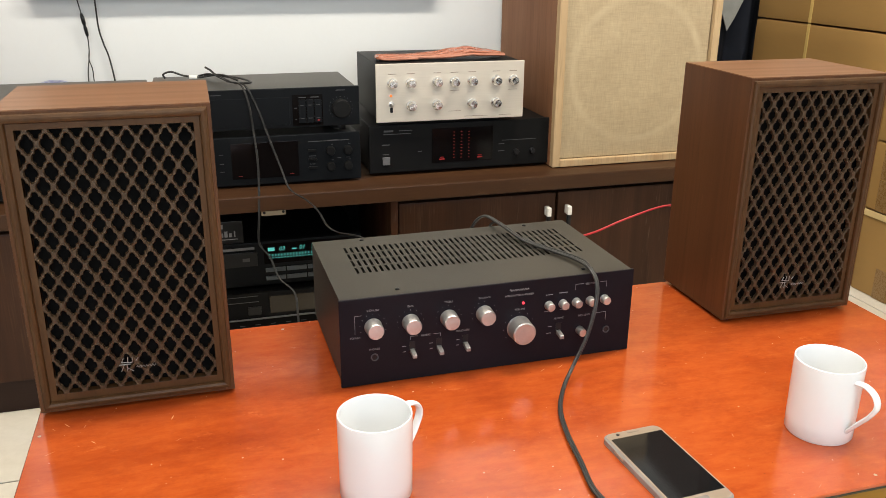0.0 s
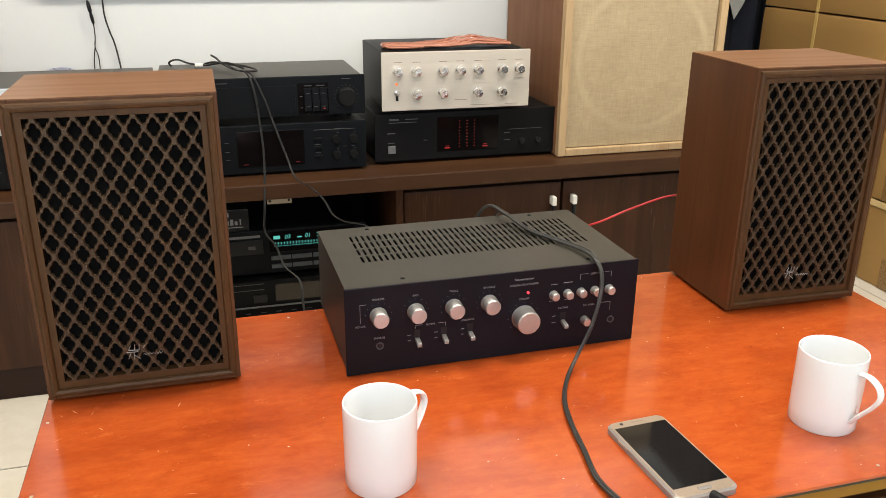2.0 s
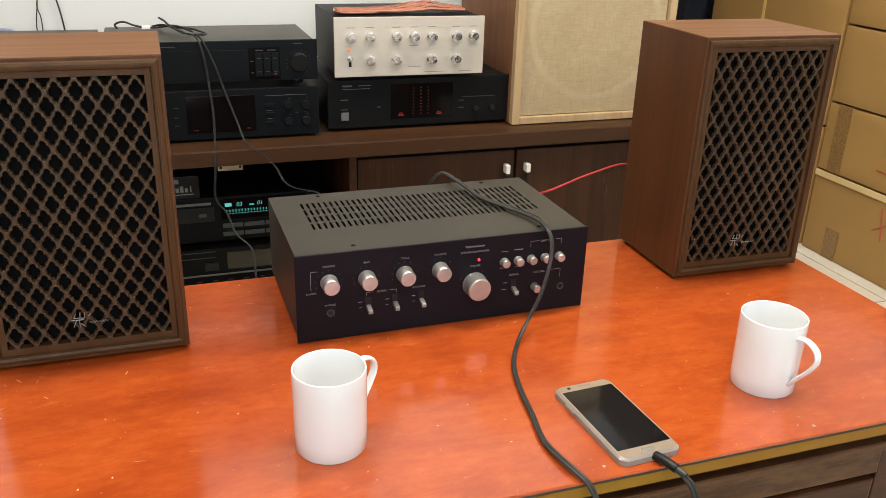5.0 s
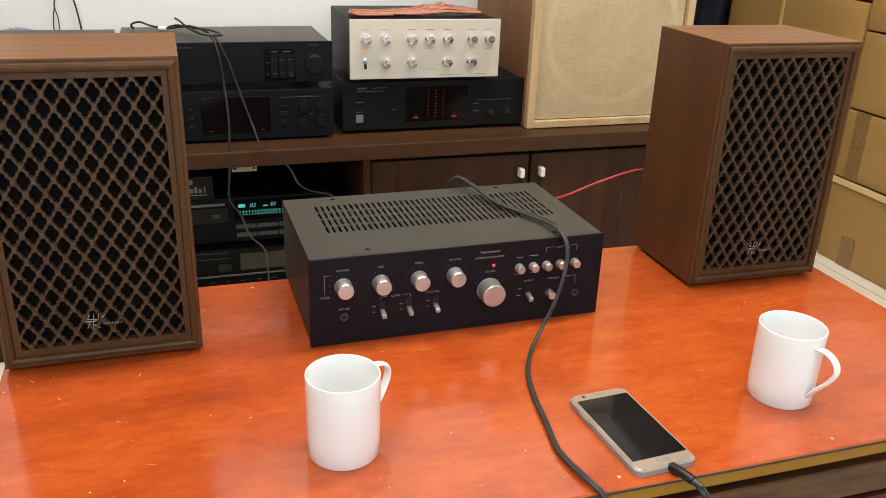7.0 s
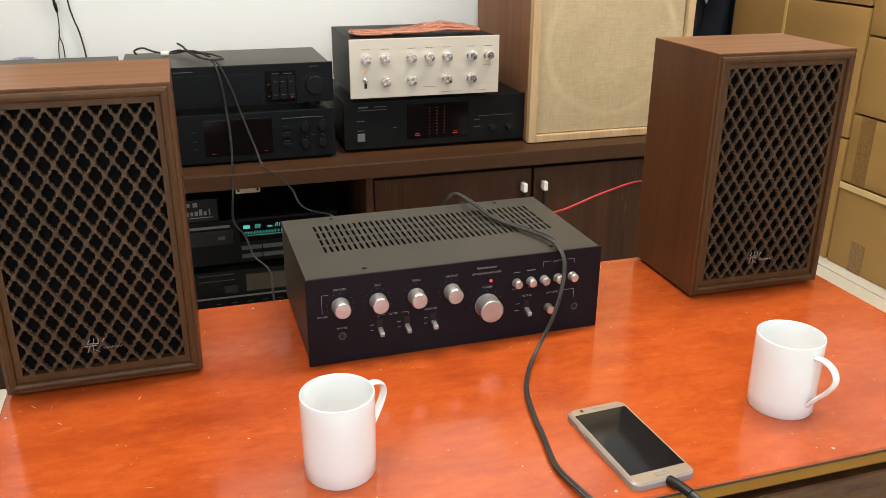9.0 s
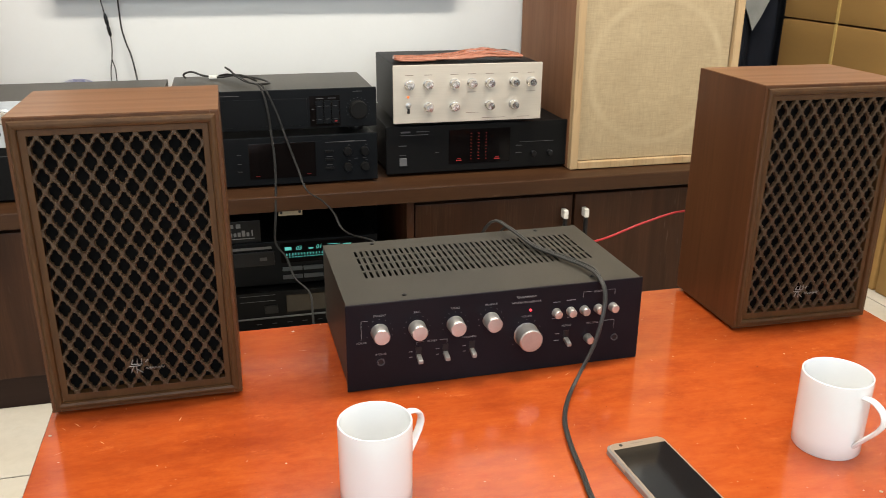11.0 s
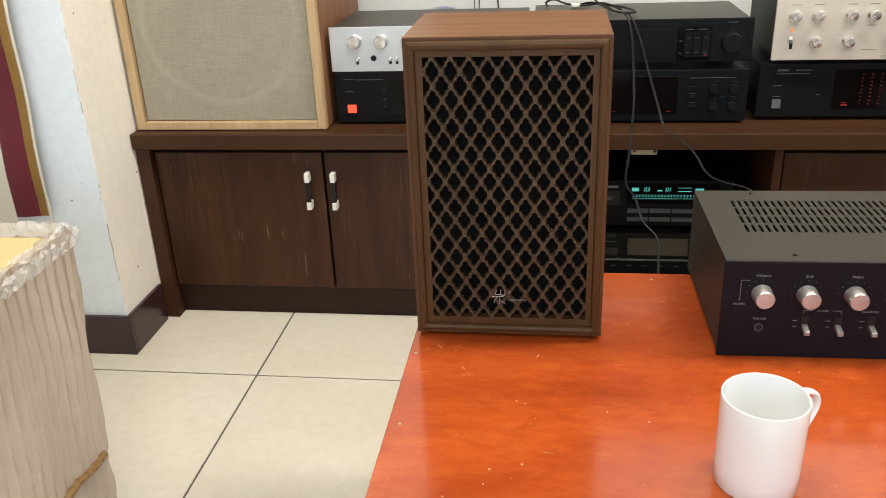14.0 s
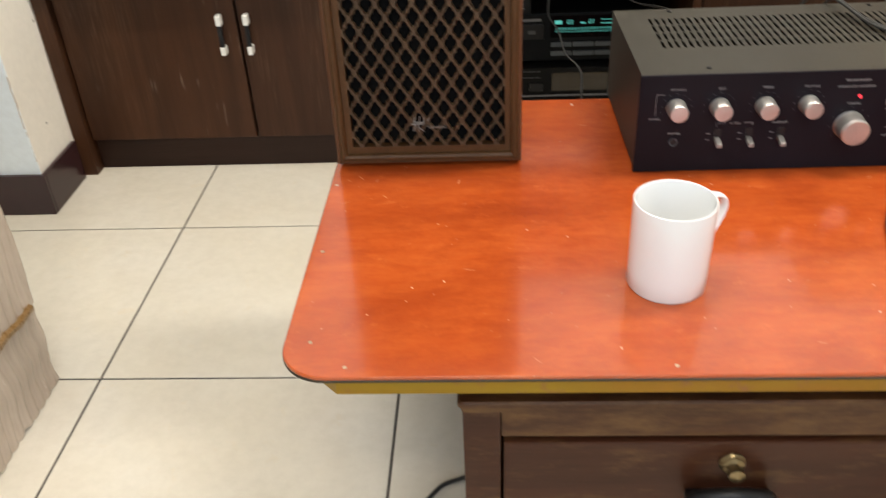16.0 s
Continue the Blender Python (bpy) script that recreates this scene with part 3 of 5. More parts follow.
def silver_preamp():
    w, h, d = 0.343, 0.128, 0.265
    t = thing("silver_amplifier", 1.1135, 1.650, 0.5795, "champagne-faced vintage amplifier with eleven knobs stacked on black amplifier", "amplifier", -1.0)
    part("case", box(-w / 2 + 0.004, w / 2 - 0.004, 0.006, d, 0.003, h - 0.002, bevel=0.002), M_BLKMET, t, "black metal case")
    part("face_plate", box(-w / 2, w / 2, 0, 0.0055, 0, h, bevel=0.0012), M_CHAMP, t, "champagne brushed face plate")
    u0 = -w / 2
    for u in (0.036, 0.078, 0.138, 0.178, 0.219, 0.276, 0.316):
        k = knob(t, u0 + u, 0.086, 0.0088, 0.021, M_SPUN, mark=False, skirt=1.3)
        bm = bmesh.new()
        bar(bm, u0 + u, 0.106, 0.018, 0.0013, -0.0001)
        part("printed_label", bm, M_DARKPRINT, t)
    for u in (0.079, 0.138, 0.219, 0.276):
        knob(t, u0 + u, 0.036, 0.0088, 0.021, M_SPUN, mark=False, skirt=1.3)
    part("lamp", lathe([(0.0028, 0), (0.0028, 0.002), (0.0, 0.0035)], 12, "Y", (u0 + 0.033, 0, 0.059)), M_AMBER, t, "small amber pilot lamp")
    sw = part("switch", lathe([(0.0065, 0), (0.0065, 0.002), (0.003, 0.003), (0.0022, 0.012), (0.0, 0.013)], 14, "Y", (u0 + 0.034, 0, 0.040)), M_CHROME, t, smooth=True)
    part("switch_slot", box(u0 + 0.031, u0 + 0.037, -0.0006, 0, 0.022, 0.033), M_BLKPL, t)
    for u, v, bw in ((0.18, 0.020, 0.03), (0.23, 0.007, 0.055), (0.30, 0.007, 0.03), (0.178, 0.066, 0.02), (0.316, 0.064, 0.022)):
        bm = bmesh.new()
        bar(bm, u0 + u, v, bw, 0.0010, -0.0001)
        part("printed_line", bm, M_DARKPRINT, t)
    feet(t, w, d, 0.003)
    return t


def black_power_amp():
    w, h, d = 0.436, 0.108, 0.32
    t = thing("power_amplifier", 1.1455, 1.670, CT, "black power amplifier with red level meters on the cabinet", "amplifier")
    feet(t, w, d, 0.008)
    part("case", box(-w / 2 + 0.004, w / 2 - 0.004, 0.010, d, 0.008, h + 0.006, bevel=0.002), M_BLKMET, t)
    part("face_plate", box(-w / 2, w / 2, 0, 0.0095, 0.007, h + 0.008, bevel=0.002), M_BLKMET, t)
    u0 = -w / 2
    win = part("meter_window", box(u0 + 0.146, u0 + 0.294, -0.0012, 0.004, 0.024, 0.104, bevel=0.0008), M_WINDOW, t, "smoked meter window")
    for cx in (0.199, 0.217, 0.235):
        bm = bmesh.new()
        for k in range(9):
            bar(bm, u0 + cx, 0.034 + k * 0.0075, 0.0028 if cx != 0.217 else 0.004, 0.0018, -0.0013)
        part("level_meter", bm, M_REDDIM, win)
    for cx in (0.170, 0.262):
        bm = bmesh.new()
        bar(bm, u0 + cx, 0.032, 0.013, 0.0025, -0.0013)
        bar(bm, u0 + cx, 0.0365, 0.009, 0.0012, -0.0013)
        part("channel_lamp", bm, M_REDMID, win)
    part("power_button", box(u0 + 0.030, u0 + 0.047, -0.004, 0, 0.026, 0.044, bevel=0.001), M_GREYDARK, t, "grey square power button")
    for u, z in ((0.352, 0.040), (0.393, 0.040)):
        knob(t, u0 + u, z, 0.0065, 0.010, M_BLKPL)
    for u, v, bw, bh in ((0.045, 0.103, 0.022, 0.004), (0.085, 0.103, 0.030, 0.0018), (0.065, 0.096, 0.065, 0.0015), (0.038, 0.072, 0.018, 0.0022),
                         (0.038, 0.050, 0.015, 0.0018), (0.118, 0.053, 0.009, 0.0018), (0.36, 0.068, 0.085, 0.0012), (0.316, 0.060, 0.014, 0.0018), (0.316, 0.043, 0.016, 0.0018)):
        bm = bmesh.new()
        bar(bm, u0 + u, v, bw, bh, -0.0001)
        part("printed_label", bm, M_DIMPRINT, t)
    return t


M_GREYDARK = plain("grey_button", (0.13, 0.13, 0.135), 0.4)


def middle_stack():
    w, d = 0.435, 0.25
    t = thing("control_amplifier", 0.6865, 1.650, CT, "blue-black amplifier with dark window standing on the cabinet", "amplifier")
    feet(t, w, d, 0.006)
    part("case", box(-w / 2 + 0.004, w / 2 - 0.004, 0.008, d + 0.04, 0.006, 0.108, bevel=0.002), M_BLKMET, t)
    part("face_plate", box(-w / 2, w / 2, 0, 0.0075, 0.005, 0.111, bevel=0.002), M_BLUBLK, t)
    u0 = -w / 2
    win = part("display_window", box(u0 + 0.155, u0 + 0.298, -0.001, 0.003, 0.020, 0.098, bevel=0.0008), M_WINDOW, t, "dark display window")
    for u in (0.172, 0.282):
        bm = bmesh.new()
        bar(bm, u0 + u, 0.026, 0.009, 0.0014, -0.0012)
        part("indicator", bm, M_REDDIM, win)
    for u in (0.368, 0.406):
        for z in (0.072, 0.037):
            knob(t, u0 + u, z, 0.0095, 0.010, M_BLKMET, mark=False)
            bm = bmesh.new()
            bar(bm, u0 + u + 0.004, z + 0.0135, 0.005, 0.0012, -0.0001)
            part("printed_mark", bm, M_DIMPRINT, t)
    for z in (0.074, 0.055, 0.036):
        part("push_button", box(u0 + 0.319, u0 + 0.337, -0.003, 0, z - 0.003, z + 0.003, bevel=0.001), M_BLKMET, t)
    for u, v, bw in ((0.365, 0.094, 0.09), (0.375, 0.095, 0.022), (0.328, 0.062, 0.014), (0.328, 0.044, 0.012), (0.387, 0.055, 0.008), (0.406, 0.055, 0.008), (0.135, 0.075, 0.009), (0.135, 0.055, 0.009), (0.135, 0.038, 0.009)):
        bm = bmesh.new()
        bar(bm, u0 + u, v, bw, 0.0012, -0.0001)
        part("printed_label", bm, M_DIMPRINT, t)
    t = thing("preamplifier", 0.6865, 1.650, 0.565, "slim black preamplifier with round volume dial stacked on amplifier", "amplifier")
    feet(t, w, d, 0.014, 0.016)
    part("case", box(-w / 2 + 0.004, w / 2 - 0.004, 0.008, d, 0.014, 0.096, bevel=0.002), M_BLKTOP, t, "greyish black sheet-metal case")
    part("face_plate", box(-w / 2, w / 2, 0, 0.0075, 0.014, 0.099, bevel=0.002), M_BLUBLK, t)
    part("display_window", box(u0 + 0.100, u0 + 0.284, -0.0008, 0.002, 0.022, 0.080, bevel=0.0006), M_BLUBLK, t, "long dark window")
    panel = part("button_panel", box(u0 + 0.290, u0 + 0.355, -0.001, 0.002, 0.018, 0.084, bevel=0.0006), M_WINDOW, t, "gloss black button panel")
    for i in range(3):
        part("button", box(u0 + 0.303 + i * 0.017, u0 + 0.3185 + i * 0.017, -0.0030, -0.001, 0.024, 0.074, bevel=0.0008), M_BLUBLK, panel)
        for z in (0.062, 0.034):
            bm = bmesh.new()
            bar(bm, u0 + 0.3105 + i * 0.017, z, 0.008, 0.0012, -0.0031)
            part("button_mark", bm, M_DIMPRINT, panel)
    for u, z, bw in ((0.312, 0.0785, 0.016), (0.338, 0.0785, 0.018), (0.2965, 0.056, 0.006), (0.2965, 0.032, 0.004)):
        bm = bmesh.new()
        bar(bm, u0 + u, z, bw, 0.0016, -0.0012)
        part("printed_label", bm, M_DIMPRINT, panel)
    bm = bmesh.new()
    bar(bm, u0 + 0.345, 0.029, 0.005, 0.0022, -0.0032)
    part("indicator", bm, M_REDMID, panel)
    knob(t, u0 + 0.394, 0.052, 0.020, 0.014, M_BLKMET, "volume_dial", mark=False)
    for k in range(15):
        a = radians(225 - 270 * k / 14)
        bm = bmesh.new()
        bar(bm, u0 + 0.394 + 0.0255 * math.cos(a), 0.052 + 0.0255 * math.sin(a), 0.0014, 0.0014, -0.0001)
        part("dial_mark", bm, M_DIMPRINT, t)
    for u, v, bw in ((0.05, 0.089, 0.06), (0.12, 0.089, 0.05), (0.394, 0.091, 0.02)):
        bm = bmesh.new()
        bar(bm, u0 + u, v, bw, 0.0014, -0.0001)
        part("printed_label", bm, M_DIMPRINT, t)


# Sheet metal in a paler olive-grey than the black faces.
M_BLKTOP = surface("olive_black_sheet", (0.0382, 0.036, 0.0304), (0.0562, 0.0518, 0.0428), 5, 0.42, 300, bump=0.08, depth=0.0003, spec=0.3)
black_power_amp()
silver_preamp()
middle_stack()


def left_stack():
    w, d = 0.416, 0.30
    t = thing("power_amplifier", 0.262, 1.650, CT, "black amplifier with lit orange-red switch beside the large speaker", "amplifier")
    feet(t, w, d, 0.006)
    part("case", box(-w / 2 + 0.004, w / 2 - 0.004, 0.008, d, 0.006, 0.112, bevel=0.002), M_BLKMET, t)
    part("face_plate", box(-w / 2, w / 2, 0, 0.0075, 0.005, 0.1145, bevel=0.002), M_BLKMET, t)
    u0 = -w / 2
    part("power_switch", box(u0 + 0.024, u0 + 0.043, -0.004, 0, 0.026, 0.044, bevel=0.0015), M_REDSW, t, "lit orange-red switch")
    part("display_window", box(u0 + 0.115, u0 + 0.30, -0.001, 0.003, 0.020, 0.105, bevel=0.0008), M_WINDOW, t)
    for u, v, bw in ((0.03, 0.098, 0.022), (0.075, 0.097, 0.06), (0.03, 0.072, 0.018), (0.105, 0.075, 0.006), (0.105, 0.055, 0.006), (0.105, 0.04, 0.006)):
        bm = bmesh.new()
        bar(bm, u0 + u, v, bw, 0.0015, -0.0001)
        part("printed_label", bm, M_DIMPRINT, t)
    t = thing("silver_amplifier", 0.256, 1.650, 0.5675, "silver-faced amplifier with dark top stacked on black amplifier", "amplifier")
    w, h, d = 0.412, 0.091, 0.245
    part("case", box(-w / 2 + 0.003, w / 2 - 0.003, 0.006, d, 0.002, h - 0.001, bevel=0.002), M_BLKTOP, t, "dark sheet-metal case")
    part("face_plate", box(-w / 2, w / 2, 0, 0.0055, 0, h + 0.001, bevel=0.0012), M_ALU, t, "brushed aluminium face plate")
    u0 = -w / 2
    for u in (0.054, 0.110, 0.166):
        knob(t, u0 + u, 0.062, 0.0135, 0.019, M_SPUN, mark=False)
    for u in (0.057, 0.127, 0.141):
        lever = part("lever", lathe([(0.0045, 0), (0.0045, 0.002), (0.0025, 0.003), (0.003, 0.012), (0.0, 0.0128)], 12, "Y", (u0 + u, 0, 0.026)), M_CHROME, t, smooth=True)
        part("lever_slot", box(u0 + u - 0.003, u0 + u + 0.003, -0.0006, 0, 0.015, 0.0215), M_BLKPL, t)
    part("jack", lathe([(0.006, 0), (0.006, 0.002), (0.0035, 0.002), (0.0035, 0.0005)], 16, "Y", (u0 + 0.092, 0, 0.028)), M_BLKPL, t)


left_stack()


def bay_units():
    w = 0.43
    t = thing("tuner_deck", 0.685, 1.660, 0.100, "black deck with brownish window at the bottom of the open bay", "deck")
    part("case", box(-w / 2 + 0.004, w / 2 - 0.004, 0.008, 0.28, 0.004, 0.100, bevel=0.002), M_BLKMET, t)
    part("face_plate", box(-w / 2, w / 2, 0, 0.0075, 0.003, 0.102, bevel=0.002), M_BLKMET, t)
    feet(t, w, 0.28, 0.004)
    u0 = -w / 2
    part("window", box(u0 + 0.215, u0 + 0.345, -0.001, 0.003, 0.048, 0.090, bevel=0.0005), M_BROWNWIN, t, "brownish cassette window")
    part("trim_strip", box(u0 + 0.002, u0 + w - 0.002, -0.004, 0, 0.036, 0.0395, bevel=0.0008), M_GREYDARK, t)
    part("button_block", box(u0 + 0.165, u0 + 0.195, -0.003, 0, 0.048, 0.068, bevel=0.001), M_BLKPL, t)
    for k in range(7):
        bm = bmesh.new()
        bar(bm, u0 + 0.15 + k * 0.035, 0.022, 0.012, 0.0016, -0.0001)
        part("printed_label", bm, M_DIMPRINT, t)
    for z in (0.094, 0.080):
        bm = bmesh.new()
        bar(bm, u0 + 0.15, z, 0.08, 0.0015, -0.0001)
        part("printed_label", bm, M_DIMPRINT, t)
    c = thing("cd_player", 0.690, 1.680, 0.2025, "black disc player with cyan display in the open bay", "disc player")
    part("case", box(-w / 2 + 0.004, w / 2 - 0.004, 0.008, 0.27, 0.010, 0.112, bevel=0.002), M_BLKMET, c)
    part("face_plate", box(-w / 2, w / 2, 0, 0.0075, 0.008, 0.114, bevel=0.002), M_BLUBLK, c)
    feet(c, w, 0.27, 0.010)
    tray = part("disc_tray", box(u0 + 0.03, u0 + 0.190, -0.003, 0.002, 0.058, 0.092, bevel=0.001), M_BLKPL, c, "black disc tray")
    bm = bmesh.new()
    bar(bm, u0 + 0.165, 0.074, 0.016, 0.008, -0.0031)
    part("tray_mark", bm, M_DIMPRINT, tray)
    win = part("display_window", box(u0 + 0.205, u0 + 0.40, -0.001, 0.003, 0.060, 0.108, bevel=0.0006), M_WINDOW, c)
    for txt, x in (("03", 0.246), ("01", 0.292)):
        lettering("display_digits", txt, 0.0135, u0 + x, -0.0013, 0.090, M_CYAN, win, 0.2)
    for x, z, bw, bh in ((0.222, 0.0945, 0.015, 0.008), (0.274, 0.092, 0.010, 0.003), (0.327, 0.0905, 0.028, 0.0016), (0.327, 0.0985, 0.028, 0.0012), (0.358, 0.0945, 0.018, 0.006)):
        bm = bmesh.new()
        bar(bm, u0 + x, z, bw, bh, -0.0012)
        part("display_segment", bm, M_CYAN, win)
    bm = bmesh.new()
    for k in range(22):
        bar(bm, u0 + 0.218 + k * 0.0068, 0.080, 0.002, 0.005, -0.0012)
        bar(bm, u0 + 0.218 + k * 0.0068, 0.0735, 0.004, 0.0014, -0.0012)
    part("display_scale", bm, M_CYAN, win)
    for z0, z1 in ((0.040, 0.050), (0.020, 0.030)):
        for k in range(4):
            part("button", box(u0 + 0.207 + k * 0.048, u0 + 0.252 + k * 0.048, -0.003, 0, z0, z1, bevel=0.001), M_BTN, c)
    bm = bmesh.new()
    bar(bm, u0 + 0.12, 0.100, 0.13, 0.006, -0.0001)
    part("face_stripe", bm, M_GREYDARK, c)
    b = thing("black_box", 0.56, 1.65, 0.3165, "small black box with white lettering on the disc player", "box")
    part("box_body", box(-0.08, 0.078, 0.034, 0.10, 0, 0.052, bevel=0.001), M_BLKPL, b)
    bm = bmesh.new()
    for k, (lw, lh) in enumerate(((0.007, 0.009), (0.006, 0.009), (0.007, 0.010), (0.007, 0.014), (0.006, 0.009), (0.003, 0.014))):
        bar(bm, 0.012 + k * 0.0095, 0.016 + lh / 2, lw, lh, 0.0339)
    bar(bm, 0.014, 0.041, 0.010, 0.009, 0.0339)
    bar(bm, 0.030, 0.041, 0.010, 0.010, 0.0339)
    bar(bm, 0.040, 0.0105, 0.050, 0.0018, 0.0339)
    part("printed_label", bm, M_PRINT, b)


M_BROWNWIN = plain("brown_window", (0.030, 0.022, 0.013), 0.15)
M_BTN = plain("slate_button", (0.055, 0.065, 0.075), 0.35)
bay_units()

# ---- low table ----
TX0, TX1, TY0, TY1, TZ = 0.345, 1.574, 0.455, 1.042, 0.400


def slab(x0, x1, y0, y1, z0, z1, r, bev=0.001, cut=False):
    """A slab with rounded corners."""
    bm = bmesh.new()
    ring = []
    for cx, cy, a0 in ((x1 - r, y1 - r, 0), (x0 + r, y1 - r, 90), (x0 + r, y0 + r, 180), (x1 - r, y0 + r, 270)):
        for k in ((0, 10) if cut else range(11)):
            a = radians(a0 + 9 * k)
            ring.append((cx + r * math.cos(a), cy + r * math.sin(a)))
    n = len(ring)
    cxm, cym = (x0 + x1) / 2, (y0 + y1) / 2
    levels = [(z0, 1), (z0, 0), (z1 - bev, 0), (z1, 1)]
    rows = []
    for z, inset in levels:
        row = []
        for x, y in ring:
            s = bev * inset
            dx, dy = cxm - x, cym - y
            row.append(bm.verts.new((x + math.copysign(s, dx), y + math.copysign(s, dy), z)))
        rows.append(row)
    for a, b in zip(rows, rows[1:]):
        for i in range(n):
            bm.faces.new((a[i], a[(i + 1) % n], b[(i + 1) % n], b[i]))
    bm.faces.new(rows[-1])
    bm.faces.new(list(reversed(rows[0])))
    bmesh.ops.recalc_face_normals(bm, faces=bm.faces)
    return bm


def low_table():
    t = thing("coffee_table", 0, 0, 0, "low table with scuffed orange-red top and dark wooden drawers", "table")
    part("tabletop", slab(TX0, TX1, TY0, TY1, TZ - 0.0035, TZ, 0.045), M_TABLE, t, "orange-red varnished top with scratches")
    part("top_core", slab(TX0 - 0.0006, TX1 + 0.0006, TY0 - 0.0006, TY1 + 0.0006, TZ - 0.0062, TZ - 0.0037, 0.0455), M_PLY, t)
    part("edge_band", slab(TX0 + 0.002, TX1 - 0.002, TY0 + 0.002, TY1 - 0.002, TZ - 0.022, TZ - 0.0064, 0.052, cut=True), M_EDGE, t, "ochre-yellow worn edge band")
    bx0, bx1, by0, by1 = 0.510, 1.418, 0.4815, 1.000
    part("frieze", slab(bx0 + 0.004, bx1 - 0.004, by0 + 0.004, by1 - 0.004, 0.3504, TZ - 0.0222, 0.004, 0.001), M_DESK, t)
    part("moulding", slab(bx0 - 0.004, bx1 + 0.004, by0 - 0.009, by1 + 0.004, 0.3436, 0.3502, 0.006, 0.0018), M_MOULD, t)
    part("moulding", slab(bx0 - 0.001, bx1 + 0.001, by0 - 0.0045, by1 + 0.002, 0.3340, 0.3434, 0.005, 0.0018), M_MOULD, t)
    part("top_rail", box(bx0 + 0.037, bx1 - 0.037, by0 - 0.001, by0 + 0.02, 0.298, 0.3338, bevel=0.002), M_MOULD, t, "worn dark top rail")
    for x0 in (bx0, 0.946, bx1 - 0.0366):
        part("stile", box(x0, x0 + 0.0366, by0 + 0.0005, by0 + 0.022, 0.05, 0.3338 if x0 != 0.946 else 0.2975, bevel=0.002), M_DESK, t)
    for x0 in (bx0 + 0.001, bx1 - 0.019):
        part("side_panel", box(x0, x0 + 0.018, by0 + 0.0225, by1, 0.03, 0.3338), M_DESK, t)
    part("back_panel", box(bx0 + 0.02, bx1 - 0.02, by1 - 0.018, by1 - 0.001, 0.03, 0.3338), M_DESK, t)
    part("bottom_rail", box(bx0 + 0.037, bx1 - 0.037, by0, by0 + 0.02, 0.05, 0.085, bevel=0.002), M_DESK, t)
    part("bottom_panel", box(bx0 + 0.02, bx1 - 0.02, by0 + 0.0225, by1 - 0.02, 0.055, 0.07), M_DESK, t)
    for x in (bx0 + 0.002, bx1 - 0.047):
        for y in (by0 + 0.023, by1 - 0.05):
            part("leg", box(x, x + 0.045, y, y + 0.045, 0, 0.0545, bevel=0.003), M_DESK, t)
    for x0, x1, z1 in ((0.549, 0.944, 0.290), (0.985, 1.379, 0.290)):
        dr = part("drawer", box(x0, x1, by0 - 0.001, by0 + 0.018, 0.088, z1, bevel=0.003), M_DESK, t, "dark drawer front with worn upper edge")
        cx = x0 + 0.223 if x0 < 0.9 else (x0 + x1) / 2
        part("rose", lathe([(0.013, 0), (0.013, 0.002), (0.011, 0.004), (0.0105, 0.006), (0.006, 0.008), (0.005, 0.013), (0.008, 0.015), (0.008, 0.019), (0.0, 0.022)],
                           24, "Y", (cx, by0 - 0.001, 0.262)), M_BRASS, dr, "aged brass rose", smooth=True)
        pull = bmesh.new()
        arc = [(cx + 0.038 * math.cos(a), by0 - 0.016 - 0.012 * math.sin(a), 0.225 + 0.022 * math.sin(a)) for a in [math.pi * k / 12 for k in range(13)]]
        merge(pull, tube(arc, 0.007, 10, 3))
        add_box(pull, cx - 0.042, cx + 0.042, by0 - 0.022, by0 - 0.0012, 0.216, 0.226, bevel=0.004)
        part("pull", pull, M_BLKPL, dr, "glossy black pull", smooth=True)
    # nails along the rim of the top
    for x, y in ((0.370, 0.503), (0.407, 0.468), (0.358, 0.655), (0.701, 0.467), (0.353, 0.801), (0.98, 0.472), (1.25, 0.470), (1.52, 0.474), (1.559, 0.64),
                 (0.66, 1.022), (1.24, 1.02)):
        part("nail", lathe([(0.0020, 0), (0.0020, 0.0004), (0.0, 0.0007)], 10, "Z", (x, y, TZ)), M_NICKEL, t)
    return t


low_table()

# ---- bookshelf speakers with lattice grilles ----


